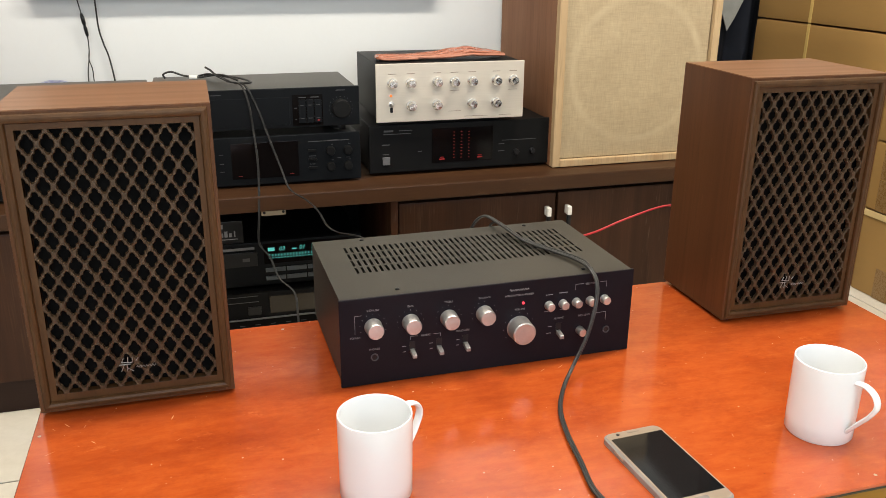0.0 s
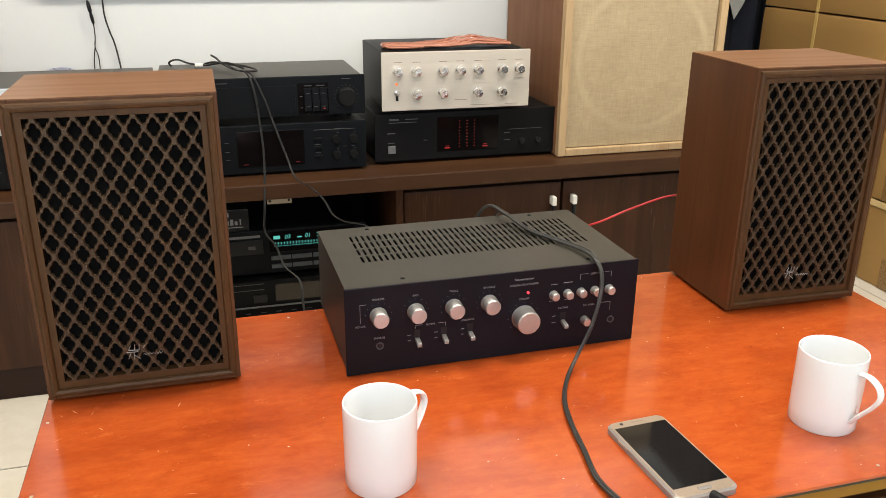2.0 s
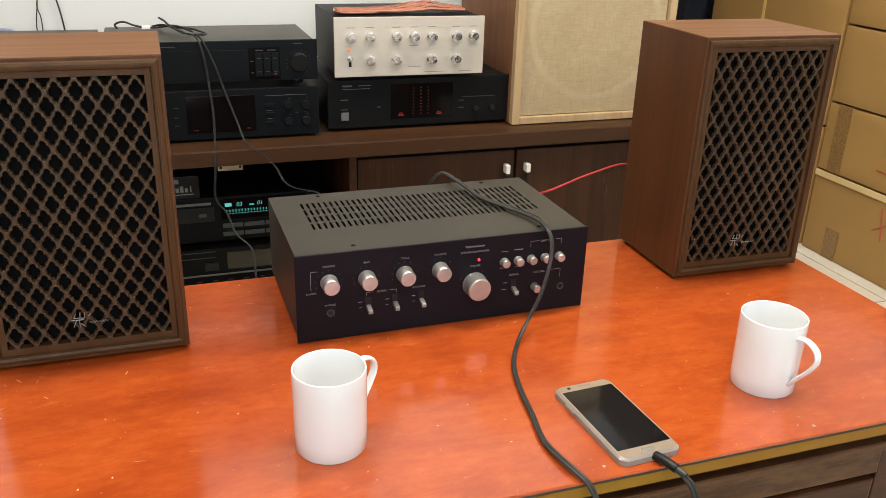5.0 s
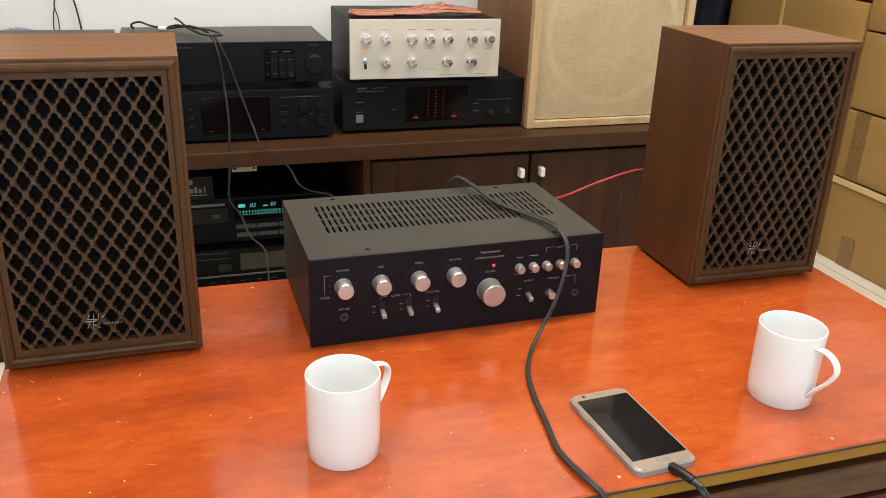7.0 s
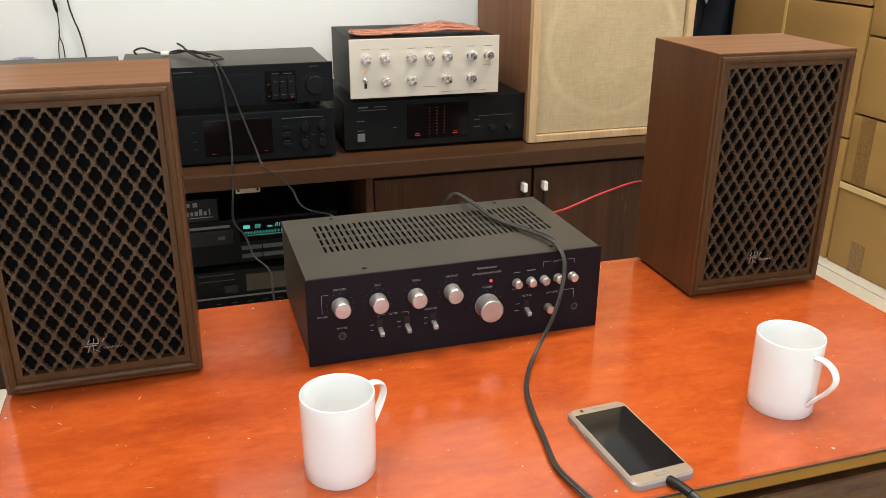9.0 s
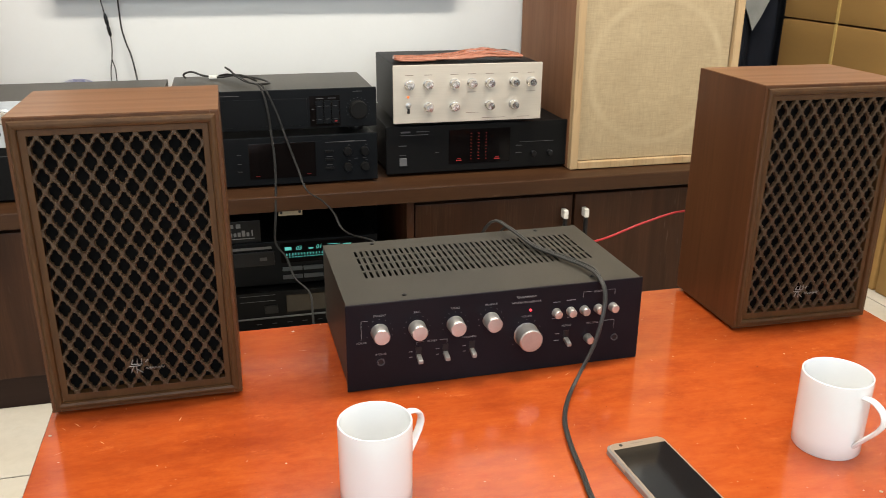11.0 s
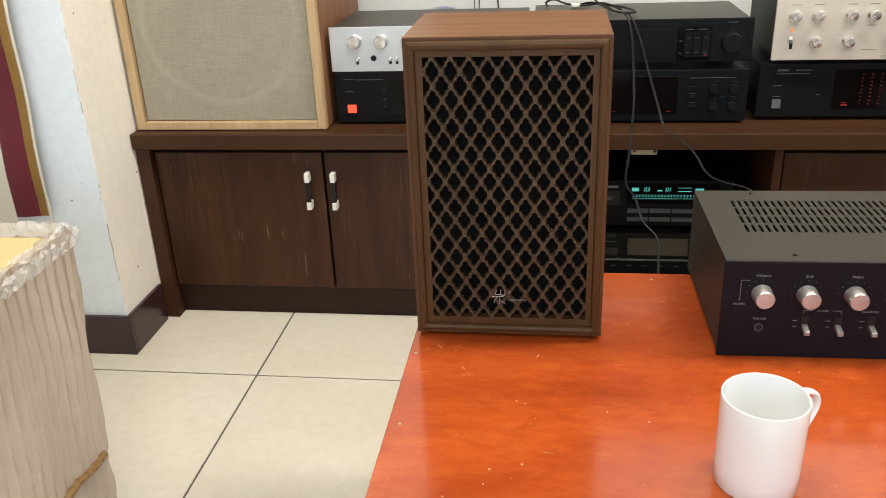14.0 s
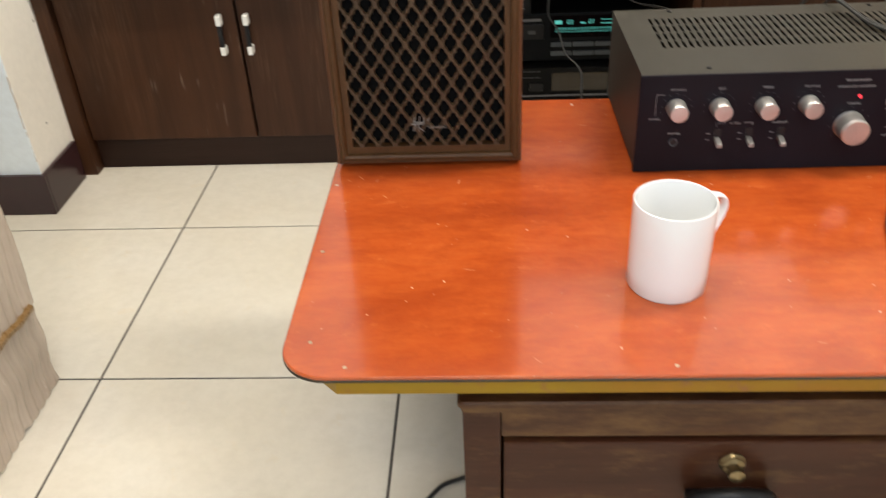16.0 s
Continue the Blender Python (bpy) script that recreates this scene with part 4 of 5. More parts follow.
def lattice(w, h, ncol, nrow):
    """Pierced sheet in the xz plane (front at y = 0): staggered quatrefoil openings, rims rounded back into the thickness."""
    bm = bmesh.new()
    a, b = w / ncol, h / nrow
    N = 40

    def outline(k, s):
        th = 2 * math.pi * k / N
        ux, uz = math.cos(th), math.sin(th)
        # four round lobes that meet in cusps
        fold = (th + math.pi / 4) % (math.pi / 2) - math.pi / 4
        c, q = 0.335, 0.335
        r = c * math.cos(fold) + math.sqrt(q * q - (c * math.sin(fold)) ** 2)
        x, z = ux * r * a * 0.5, uz * r * b * 0.5
        return x * s, z * s

    def diamond(k):
        th = 2 * math.pi * k / N
        ux, uz = math.cos(th) * a / 2, math.sin(th) * b / 2
        s = 1.0 / (abs(math.cos(th)) + abs(math.sin(th)))
        return ux * s, uz * s

    def put(x, y, z):
        return bm.verts.new((min(max(x, 0), w), y, min(max(z, 0), h)))

    centres = []
    for j in range(2 * nrow + 1):
        off = j % 2 == 0
        for i in range(ncol + (1 if off else 0)):
            centres.append(((i + (0 if off else 0.5)) * a, j * b / 2))
    for cx, cz in centres:
        rings = []
        for y, kind, s in ((0, "d", 1), (0, "o", 1.17), (-0.0007, "o", 1.10), (0.0004, "o", 1.01), (0.0042, "o", 0.985)):
            ring = []
            for k in range(N):
                dx, dz = diamond(k) if kind == "d" else outline(k, s)
                ring.append(put(cx + dx, y, cz + dz))
            rings.append(ring)
        for p, q in zip(rings, rings[1:]):
            for k in range(N):
                bm.faces.new((p[k], p[(k + 1) % N], q[(k + 1) % N], q[k]))
    bmesh.ops.dissolve_degenerate(bm, dist=1e-6, edges=bm.edges)
    bmesh.ops.remove_doubles(bm, verts=bm.verts, dist=2e-6)
    bmesh.ops.recalc_face_normals(bm, faces=bm.faces)
    return bm


def frame_ring(outer, inner, y0, y1, bev):
    """A mitred rectangular moulding between two rectangles (x0, x1, z0, z1), from y0 (front) to y1."""
    bm = bmesh.new()

    def rect(r, y, s):
        x0, x1, z0, z1 = r
        return [bm.verts.new(p) for p in ((x0 + s, y, z0 + s), (x1 - s, y, z0 + s), (x1 - s, y, z1 - s), (x0 + s, y, z1 - s))]

    loops = [rect(outer, y1, 0), rect(outer, y0 + bev, 0), rect(outer, y0 + bev * 0.3, bev * 0.3), rect(outer, y0, bev),
             rect(inner, y0, -bev), rect(inner, y0 + bev * 0.3, -bev * 0.3), rect(inner, y0 + bev, 0), rect(inner, y1, 0)]
    for p, q in zip(loops, loops[1:]):
        for k in range(4):
            bm.faces.new((p[k], p[(k + 1) % 4], q[(k + 1) % 4], q[k]))
    bmesh.ops.recalc_face_normals(bm, faces=bm.faces)
    return bm


SW, SH, SD = 0.231, 0.377, 0.178


def shelf_speaker():
    s = thing("bookshelf_speaker", 0.3495, 0.845, TZ, "walnut bookshelf speaker with carved lattice grille on the orange table", "loudspeaker", 0.0, "pair of lattice speakers")
    z0 = 0.006
    for fx in (0.018, SW - 0.018):
        for fy in (0.02, SD - 0.02):
            part("foot", lathe([(0.009, 0), (0.009, 0.006)], 12, "Z", (fx, fy, 0)), M_BLKPL, s)
    part("side_panel", box(0, 0.010, 0.0, SD, z0, SH - 0.0009, bevel=0.0008), M_SPK, s)
    part("side_panel", box(SW - 0.010, SW, 0.0, SD, z0, SH - 0.0009, bevel=0.0008), M_SPK, s)
    part("top_panel", box(0.0101, SW - 0.0101, 0.0, SD, SH - 0.010, SH - 0.0009, bevel=0.0008), M_SPK, s)
    # Same walnut as the sides; the light on the top is painted in.
    part("top_veneer", box(0.0004, SW - 0.0004, 0.0008, SD - 0.0004, SH - 0.00085, SH, bevel=0.0003), M_SPKTOP, s, "walnut top coloured lighter for the light it catches")
    part("bottom_panel", box(0.0102, SW - 0.0102, 0.0, SD, z0, z0 + 0.010, bevel=0.001), M_SPK, s)
    part("back_panel", box(0.0102, SW - 0.0102, SD - 0.016, SD - 0.004, z0 + 0.0102, SH - 0.0102), M_BLACK, s)
    part("baffle", box(0.0102, SW - 0.0102, 0.016, 0.028, z0 + 0.0102, SH - 0.0102), M_BLACK, s, "black cloth behind the lattice")
    # outer moulding, flat frame, then the lattice
    o = (0.0040, SW - 0.0040, z0 + 0.0040, SH - 0.0045)
    m = (0.0135, SW - 0.0135, z0 + 0.0135, SH - 0.0150)
    gx0, gx1, gz0, gz1 = 0.0215, SW - 0.0205, 0.0288, 0.3545
    part("moulding", frame_ring(o, m, -0.0042, 0.0119, 0.0040), M_FRAME, s, "rounded walnut moulding")
    part("grille_frame", frame_ring(m, (gx0, gx1, gz0, gz1), 0.0012, 0.012, 0.0004), M_FRAME, s)
    g = lattice(gx1 - gx0, gz1 - gz0, 9, 10)
    bmesh.ops.translate(g, vec=(gx0, 0.0016, gz0), verts=g.verts)
    part("lattice_grille", g, M_LATT, s, "brown lattice of quatrefoil openings", smooth=True)
    # maker's badge as plain shapes
    bx, bz, y = 0.106, 0.056, -0.0005
    bm = bmesh.new()
    for (xa, za), (xb, zb) in (((-0.004, 0.012), (-0.007, 0.006)), ((0.001, 0.013), (0.000, 0.005)), ((0.006, 0.0125), (0.0055, 0.005)), ((0.013, 0.011), (0.010, 0.007)),
                               ((-0.010, 0.003), (0.004, 0.003)), ((-0.008, -0.006), (-0.004, 0.003)), ((-0.001, -0.007), (-0.001, 0.003)), ((0.0, -0.002), (0.006, -0.007)), ((-0.007, 0.006), (0.0055, 0.005))):
        merge(bm, tube([(bx + xa, y, bz + za), (bx + xb, y, bz + zb)], 0.0006, 6, 2, smooth=False))
    merge(bm, tube([(bx + 0.010 + 0.0012 * k, y, bz - 0.0015 + 0.0016 * math.sin(k * 2.1)) for k in range(20)], 0.0004, 5, 2))
    part("badge", bm, M_GREYCAP, s, "silver maker's badge")
    return s


sp = shelf_speaker()
copy_thing(sp, pose(1.3145, 0.863, TZ, 0, 0, -1.0))

# ---- the amplifier on the table ----


def main_amplifier():
    w, d, h = 0.4175, 0.2375, 0.1212
    t = thing("integrated_amplifier", 0.7150, 0.8185, TZ, "black vintage integrated amplifier with silver knobs on the orange table", "amplifier", 0.6)
    z0 = 0.004
    for fx in (0.035, w - 0.035):
        for fy in (0.035, d - 0.03):
            part("foot", lathe([(0.012, 0), (0.012, z0 + 0.001)], 14, "Z", (fx, fy, 0)), M_BLKPL, t)
    part("face_plate", box(0, w, 0, 0.004, 0.0006, h + 0.003, bevel=0.0008), M_AMPFACE, t, "black anodised face plate")
    part("chassis", box(0.004, w - 0.004, 0.0042, d - 0.003, z0, 0.060), M_BLKMET, t)
    # cover: slotted top with sides
    cov = bmesh.new()
    x0, x1, yb0, yb1 = 0.002, w - 0.002, 0.0042, d
    zt = h + 0.002
    vx0, vx1, vy0, vy1 = 0.040, 0.385, 0.088, 0.201
    nslot, nrows = 40, 4
    px, py = (vx1 - vx0) / nslot, (vy1 - vy0) / nrows
    xs, ys = [x0], [yb0]
    for i in range(nslot):
        xs += [vx0 + px * i + px * 0.28, vx0 + px * i + px * 0.72]
    for j in range(nrows):
        ys += [vy0 + py * j + py * 0.11, vy0 + py * j + py * 0.89]
    xs.append(x1)
    ys.append(yb1)
    top = [[cov.verts.new((x, y, zt)) for x in xs] for y in ys]
    low = [[cov.verts.new((x, y, zt - 0.0015)) for x in xs] for y in ys]
    for j in range(len(ys) - 1):
        for i in range(len(xs) - 1):
            hole = i % 2 == 1 and j % 2 == 1
            if not hole:
                cov.faces.new((top[j][i], top[j][i + 1], top[j + 1][i + 1], top[j + 1][i]))
            else:
                for (p, q) in (((j, i), (j, i + 1)), ((j, i + 1), (j + 1, i + 1)), ((j + 1, i + 1), (j + 1, i)), ((j + 1, i), (j, i))):
                    cov.faces.new((top[p[0]][p[1]], top[q[0]][q[1]], low[q[0]][q[1]], low[p[0]][p[1]]))
    bmesh.ops.delete(cov, geom=[v for v in cov.verts if not v.link_faces], context="VERTS")
    for a, b in ((x0, x0 + 0.0015), (x1 - 0.0015, x1)):
        part("cover_side", box(a, b, yb0, yb1, z0, zt - 0.0001), M_AMPTOP, t)
    part("cover_back", box(x0 + 0.0016, x1 - 0.0016, yb1 - 0.0015, yb1, z0, zt - 0.0002), M_AMPTOP, t)
    part("cover", cov, M_AMPTOP, t, "grey-black enamelled cover with rows of vent slots")
    for sx, sy in ((0.082, 0.022), (0.350, 0.022), (0.076, 0.226), (0.343, 0.226)):
        part("screw", lathe([(0.0032, 0), (0.0032, 0.0012), (0.001, 0.0022)], 12, "Z", (sx, sy, zt)), M_BLKPL, t)
    # controls
    kz = 0.0840
    for u in (0.044, 0.094, 0.146, 0.196):
        knob(t, u, kz, 0.0112, 0.019, M_CHROME, "rotary_knob", mark=False)
        for k in range(9):
            a = radians(200 - 220 * k / 8)
            bm = bmesh.new()
            bar(bm, u + 0.0175 * math.cos(a), kz + 0.0175 * math.sin(a), 0.0007, 0.0007, -0.0001)
            part("scale_mark", bm, M_PRINT, t)
    knob(t, 0.247, 0.0565, 0.0168, 0.023, M_CHROME, "volume_knob", mark=False)
    for k in range(9):
        a = radians(215 - 250 * k / 8)
        bm = bmesh.new()
        bar(bm, 0.247 + 0.0225 * math.cos(a), 0.0565 + 0.0225 * math.sin(a), 0.0007, 0.0007, -0.0001)
        part("scale_mark", bm, M_PRINT, t)
    for u in (0.290, 0.311, 0.331, 0.352, 0.374):
        part("push_button", lathe([(0.0066, 0), (0.0066, 0.001), (0.0060, 0.0015), (0.0060, 0.009), (0.0052, 0.0105), (0.0, 0.0108)], 22, "Y", (u, 0, 0.0845)), M_CHROME, t, smooth=True)
    for u in (0.096, 0.133, 0.170, 0.306):
        slot = part("switch_slot", box(u - 0.004, u + 0.004, -0.0006, 0.0, 0.040, 0.056, bevel=0.0002), M_BLKPL, t)
        lv = box(u - 0.0032, u + 0.0032, -0.015, 0.0, 0.0405, 0.0458, bevel=0.0012)
        for v in lv.verts:
            v.co.z += v.co.y * 0.20
        part("switch_lever", lv, M_GREYCAP, t, "grey lever switch")
    knob(t, 0.339, 0.041, 0.0060, 0.012, M_CHROME, "level_knob", mark=False)
    for u, z in ((0.045, 0.040), (0.380, 0.037)):
        part("jack", lathe([(0.0052, 0), (0.0052, 0.0018), (0.0042, 0.0018), (0.0036, 0.0004), (0.0, 0.0003)], 20, "Y", (u, 0, z)), M_BTN, t, smooth=True)
        part("jack_hole", lathe([(0.0036, 0), (0.0036, 0.0009)], 14, "Y", (u, 0, z)), M_BLKPL, t)
    part("power_lamp", lathe([(0.0019, 0), (0.0019, 0.0012), (0.0, 0.0024)], 14, "Y", (0.252, 0, 0.0925)), M_RED, t, "glowing red power lamp")
    # print on the face
    fs = 0.0052
    for txt, u, z in (("SPEAKERS", 0.044, 0.1055), ("BASS", 0.094, 0.1055), ("TREBLE", 0.146, 0.1055), ("BALANCE", 0.196, 0.1055), ("VOLUME", 0.247, 0.0825), ("PHONES", 0.045, 0.050),
                      ("FILTERS", 0.1145, 0.0615), ("LOUDNESS", 0.166, 0.0615), ("POWER", 0.020, 0.069), ("MUTING", 0.306, 0.062), ("REC LEVEL", 0.345, 0.062), ("SELECTOR", 0.353, 0.109)):
        lettering("face_print", txt, fs * 0.74, u, -0.0002, z, M_PRINT, t)
    lettering("face_print", "INTEGRATED AMPLIFIER", 0.0039, 0.246, -0.0002, 0.1035, M_PRINT, t)
    wav = [(0.232 + 0.0011 * k, -0.0002, 0.1125 + (0.0022 if k == 1 else 0.0013) * math.sin(k * 1.9)) for k in range(26)]
    part("maker_mark", tube(wav, 0.00045, 5, 3), M_PRINT, t)
    for x, z, bw, bh in ((0.020, 0.088, 0.0005, 0.026), (0.0245, 0.101, 0.009, 0.0005), (0.0985, 0.0632, 0.010, 0.0005), (0.130, 0.0632, 0.010, 0.0005), (0.0935, 0.061, 0.0005, 0.005), (0.135, 0.061, 0.0005, 0.005),
                         (0.335, 0.111, 0.012, 0.0005), (0.371, 0.111, 0.010, 0.0005), (0.329, 0.107, 0.0005, 0.008), (0.376, 0.107, 0.0005, 0.008),
                         (0.370, 0.0645, 0.016, 0.0005), (0.378, 0.058, 0.0005, 0.013), (0.290, 0.100, 0.010, 0.0008), (0.311, 0.101, 0.013, 0.0012), (0.291, 0.0755, 0.014, 0.0008), (0.314, 0.0755, 0.014, 0.0008),
                         (0.085, 0.050, 0.005, 0.0008), (0.085, 0.042, 0.004, 0.0008), (0.122, 0.050, 0.005, 0.0008), (0.122, 0.042, 0.004, 0.0008), (0.159, 0.050, 0.005, 0.0008), (0.159, 0.042, 0.004, 0.0008),
                         (0.293, 0.052, 0.006, 0.0008), (0.292, 0.042, 0.007, 0.0008)):
        bm = bmesh.new()
        bar(bm, x, z, bw, bh, -0.0001)
        part("printed_line", bm, M_PRINT, t)
    return t


main_amplifier()

# ---- mugs ----


def mug(x, y, turn):
    t = thing("mug", x, y, TZ, "plain white glazed ceramic mug on the orange table", "mug", turn, "white mugs")
    R0, R1, H = 0.0384, 0.0392, 0.0955
    prof = [(0.0, 0.0015), (R0 - 0.006, 0.0015), (R0 - 0.004, 0.0), (R0 - 0.0015, 0.0), (R0, 0.002)]
    prof += [(R0 + (R1 - R0) * k / 5, 0.002 + (H - 0.004) * k / 5) for k in range(1, 6)]
    prof += [(R1 - 0.0003, H - 0.0004), (R1 - 0.0010, H), (R1 - 0.0018, H - 0.0006), (R1 - 0.0022, H - 0.003), (R0 - 0.0026, 0.012), (R0 - 0.006, 0.006), (R0 - 0.012, 0.0045), (0.0, 0.004)]
    part("cup", lathe(prof, 56), M_MUG, t, smooth=True)
    pts = [(R1 - 0.002, 0, 0.082), (R1 + 0.012, 0, 0.0835), (R1 + 0.025, 0, 0.077), (R1 + 0.029, 0, 0.065), (R1 + 0.022, 0, 0.050), (R1 + 0.010, 0, 0.034), (R0 - 0.001, 0, 0.018)]
    part("handle", tube(pts, 0.0050, 14, 8, 0.52), M_MUG, t, smooth=True)
    return t


mug(0.7135, 0.5915, 33)
mug(1.2525, 0.5665, -80)

# ---- phone on the table ----


def phone():
    t = thing("smartphone", 1.0300, 0.5410, TZ, "pale gold smartphone with dark screen in a clear case", "phone", 3.2)
    w, l, h = 0.0765, 0.1510, 0.0085
    part("case", slab(-w / 2, w / 2, -l / 2, l / 2, 0, h, 0.010, 0.002), M_CLEAR, t, "milky clear case", smooth=True)
    part("front_panel", slab(-w / 2 + 0.0022, w / 2 - 0.0022, -l / 2 + 0.0022, l / 2 - 0.0022, h - 0.001, h + 0.0006, 0.009, 0.0006), M_GOLD, t, "pale gold front")
    part("screen", slab(-w / 2 + 0.0045, w / 2 - 0.0045, -l / 2 + 0.0165, l / 2 - 0.0150, h + 0.0003, h + 0.0010, 0.0008, 0.0002), M_GLASSBLK, t, "black glass screen")
    part("home_button", slab(-0.0085, 0.0085, -l / 2 + 0.0065, -l / 2 + 0.0125, h + 0.0003, h + 0.0012, 0.0028, 0.0003), M_CLEAR, t)
    part("earpiece", slab(-0.008, 0.008, l / 2 - 0.0085, l / 2 - 0.0070, h + 0.0003, h + 0.0009, 0.0006, 0.0001), M_DARKPRINT, t)
    part("front_camera", lathe([(0.0022, 0), (0.0022, 0.0004), (0, 0.0005)], 12, "Z", (-0.021, l / 2 - 0.008, h + 0.0006)), M_BLKPL, t)
    part("side_button", box(-w / 2 - 0.0007, -w / 2 + 0.001, 0.025, 0.044, 0.003, 0.006, bevel=0.0005), M_GOLD, t)
    return t


phone()


def cord(name, pts, r, material, label, flat=1.0, seg=8):
    ob = part(name, tube(pts, r, seg, 8, flat), material, smooth=True)
    return tagged(ob, label, "cable")


cable = thing("charging_cable", 1.038, 0.459, TZ, "black cable plugged into the phone and hanging over table edge", "cable")
part("plug", tube([(0.0, 0.008, 0.0055), (0.004, -0.004, 0.0065), (0.009, -0.020, 0.006)], 0.0052, 12, 6), M_BLKPL, cable, smooth=True)
part("strain_relief", tube([(0.009, -0.020, 0.006), (0.013, -0.030, 0.004)], 0.0038, 10, 6), M_CORD, cable, smooth=True)
for dx in (-0.002, 0.002):
    part("flex", tube([(0.012 + dx, -0.028, 0.004), (0.018 + dx, -0.040, -0.008), (0.026 + dx, -0.050, -0.045), (0.030 + dx, -0.052, -0.12), (0.020 + dx, -0.06, -0.26), (0.03 + dx, -0.12, -0.385), (0.1 + dx, -0.25, -0.394)], 0.0021), M_CORD, cable, smooth=True)

power = thing("power_cable", 0, 0, 0, "flat black twin cable draped over the amplifier and table", "cable")
main_pts = [(0.972, 1.090, 0.470), (0.976, 1.078, 0.515), (0.990, 1.058, 0.542), (1.006, 1.020, 0.538), (1.022, 0.962, 0.530), (1.044, 0.915, 0.529), (1.062, 0.870, 0.530), (1.066, 0.832, 0.531),
            (1.068, 0.808, 0.518), (1.062, 0.794, 0.490), (1.046, 0.782, 0.450), (1.022, 0.768, 0.418), (0.993, 0.734, 0.4055), (0.967, 0.685, 0.4045), (0.953, 0.634, 0.4045), (0.943, 0.573, 0.4045),
            (0.935, 0.522, 0.4045), (0.942, 0.474, 0.4055), (0.950, 0.449, 0.401), (0.957, 0.437, 0.375), (0.960, 0.435, 0.30), (0.955, 0.43, 0.15), (0.97, 0.38, 0.012), (1.05, 0.20, 0.005)]
for off in (-0.0016, 0.0016):
    part("strand", tube([(x + off, y + off * 0.5, z) for x, y, z in main_pts], 0.0019), M_CORD, power, smooth=True)
loop_pts = [(1.004, 1.078, 0.470), (1.003, 1.070, 0.515), (1.008, 1.040, 0.536), (1.018, 0.995, 0.530), (1.034, 0.950, 0.5285), (1.060, 0.900, 0.5285), (1.074, 0.862, 0.5285), (1.071, 0.832, 0.5285)]
part("strand", tube(loop_pts, 0.0019), M_CORD, power, smooth=True)

cord("red_cable", [(1.125, 1.075, 0.455), (1.150, 1.070, 0.482), (1.205, 1.085, 0.488), (1.275, 1.098, 0.504), (1.350, 1.100, 0.519), (1.400, 1.100, 0.50), (1.44, 1.09, 0.43), (1.45, 1.08, 0.404)], 0.0019, M_REDCORD, "thin red cable running behind the amplifier and speaker")

leads = thing("speaker_leads", 0, 0, 0, "grey leads hanging from the stacked amplifiers down to the table", "cable")
lead_a = [(0.575, 1.855, 0.668), (0.600, 1.80, 0.678), (0.632, 1.72, 0.672), (0.655, 1.655, 0.674), (0.667, 1.632, 0.640), (0.674, 1.625, 0.570), (0.676, 1.600, 0.503), (0.669, 1.565, 0.416), (0.665, 1.560, 0.356),
          (0.685, 1.550, 0.324), (0.699, 1.520, 0.287), (0.726, 1.490, 0.262), (0.727, 1.450, 0.215), (0.73, 1.36, 0.08), (0.78, 1.25, 0.005), (0.9, 1.2, 0.004)]
lead_b = [(0.585, 1.862, 0.668), (0.612, 1.79, 0.677), (0.640, 1.70, 0.673), (0.664, 1.650, 0.672), (0.686, 1.636, 0.625), (0.699, 1.630, 0.582), (0.714, 1.615, 0.533), (0.724, 1.600, 0.502), (0.736, 1.565, 0.467),
          (0.764, 1.510, 0.456), (0.776, 1.430, 0.455), (0.777, 1.330, 0.458), (0.784, 1.240, 0.473), (0.800, 1.110, 0.506), (0.806, 1.070, 0.500)]
for pts in (lead_a, lead_b):
    for off in (-0.0011, 0.0011):
        part("strand", tube([(x + off, y, z - 0.4 * off) for x, y, z in pts], 0.0013), M_GREYCORD, leads, smooth=True)
part("strand", tube([(0.500, 1.86, 0.664), (0.497, 1.855, 0.673), (0.515, 1.85, 0.679), (0.540, 1.85, 0.670), (0.575, 1.83, 0.668), (0.62, 1.80, 0.676), (0.655, 1.76, 0.668)], 0.0022), M_CORD, leads, smooth=True)
part("strand", tube([(0.590, 1.87, 0.684), (0.600, 1.85, 0.680), (0.615, 1.82, 0.672), (0.66, 1.78, 0.670), (0.68, 1.70, 0.672), (0.655, 1.66, 0.676)], 0.0024), M_CORD, leads, smooth=True)
part("connector", box(0.552, 0.570, 1.83, 1.85, 0.6645, 0.671, bevel=0.002), M_WHITEPL, leads, "white connector")

cord("floor_cable", [(0.40, 0.55, 0.004), (0.457, 0.655, 0.004), (0.497, 0.684, 0.004), (0.60, 0.72, 0.004), (0.80, 0.80, 0.004)], 0.0032, M_CORD, "black cable lying on the tiles under the table")

# copper cable bundle on the silver amplifier
bundle = thing("copper_cable_bundle", 0, 0, 0, "flattened bundle of copper cable in clear sleeve on the amplifier", "cable")
for k in range(11):
    rnd = random.Random(k)
    lane = (k - 5) / 5
    pts = []
    for i in range(15):
        f = i / 14
        swell = math.exp(-((f - 0.70) / 0.20) ** 2)
        pinch = 0.55 + 0.45 * math.sin(math.pi * min(1, 0.15 + f)) + 0.25 * swell
        pts.append((0.962 + 0.292 * f, 1.735 + 0.030 * lane * pinch + 0.006 * math.sin(f * 5.5 + 0.5 * k) - 0.015 * f,
                    0.7125 + 0.019 * swell * (1 - 0.6 * lane * lane) * (0.6 + 0.4 * rnd.random()) + 0.0015 * math.sin(f * 8 + k) + 0.0015 * (k % 2)))
    part("strand", tube(pts, 0.0046 + 0.0010 * rnd.random(), 8, 6, 0.75), M_COPPER, bundle, smooth=True)
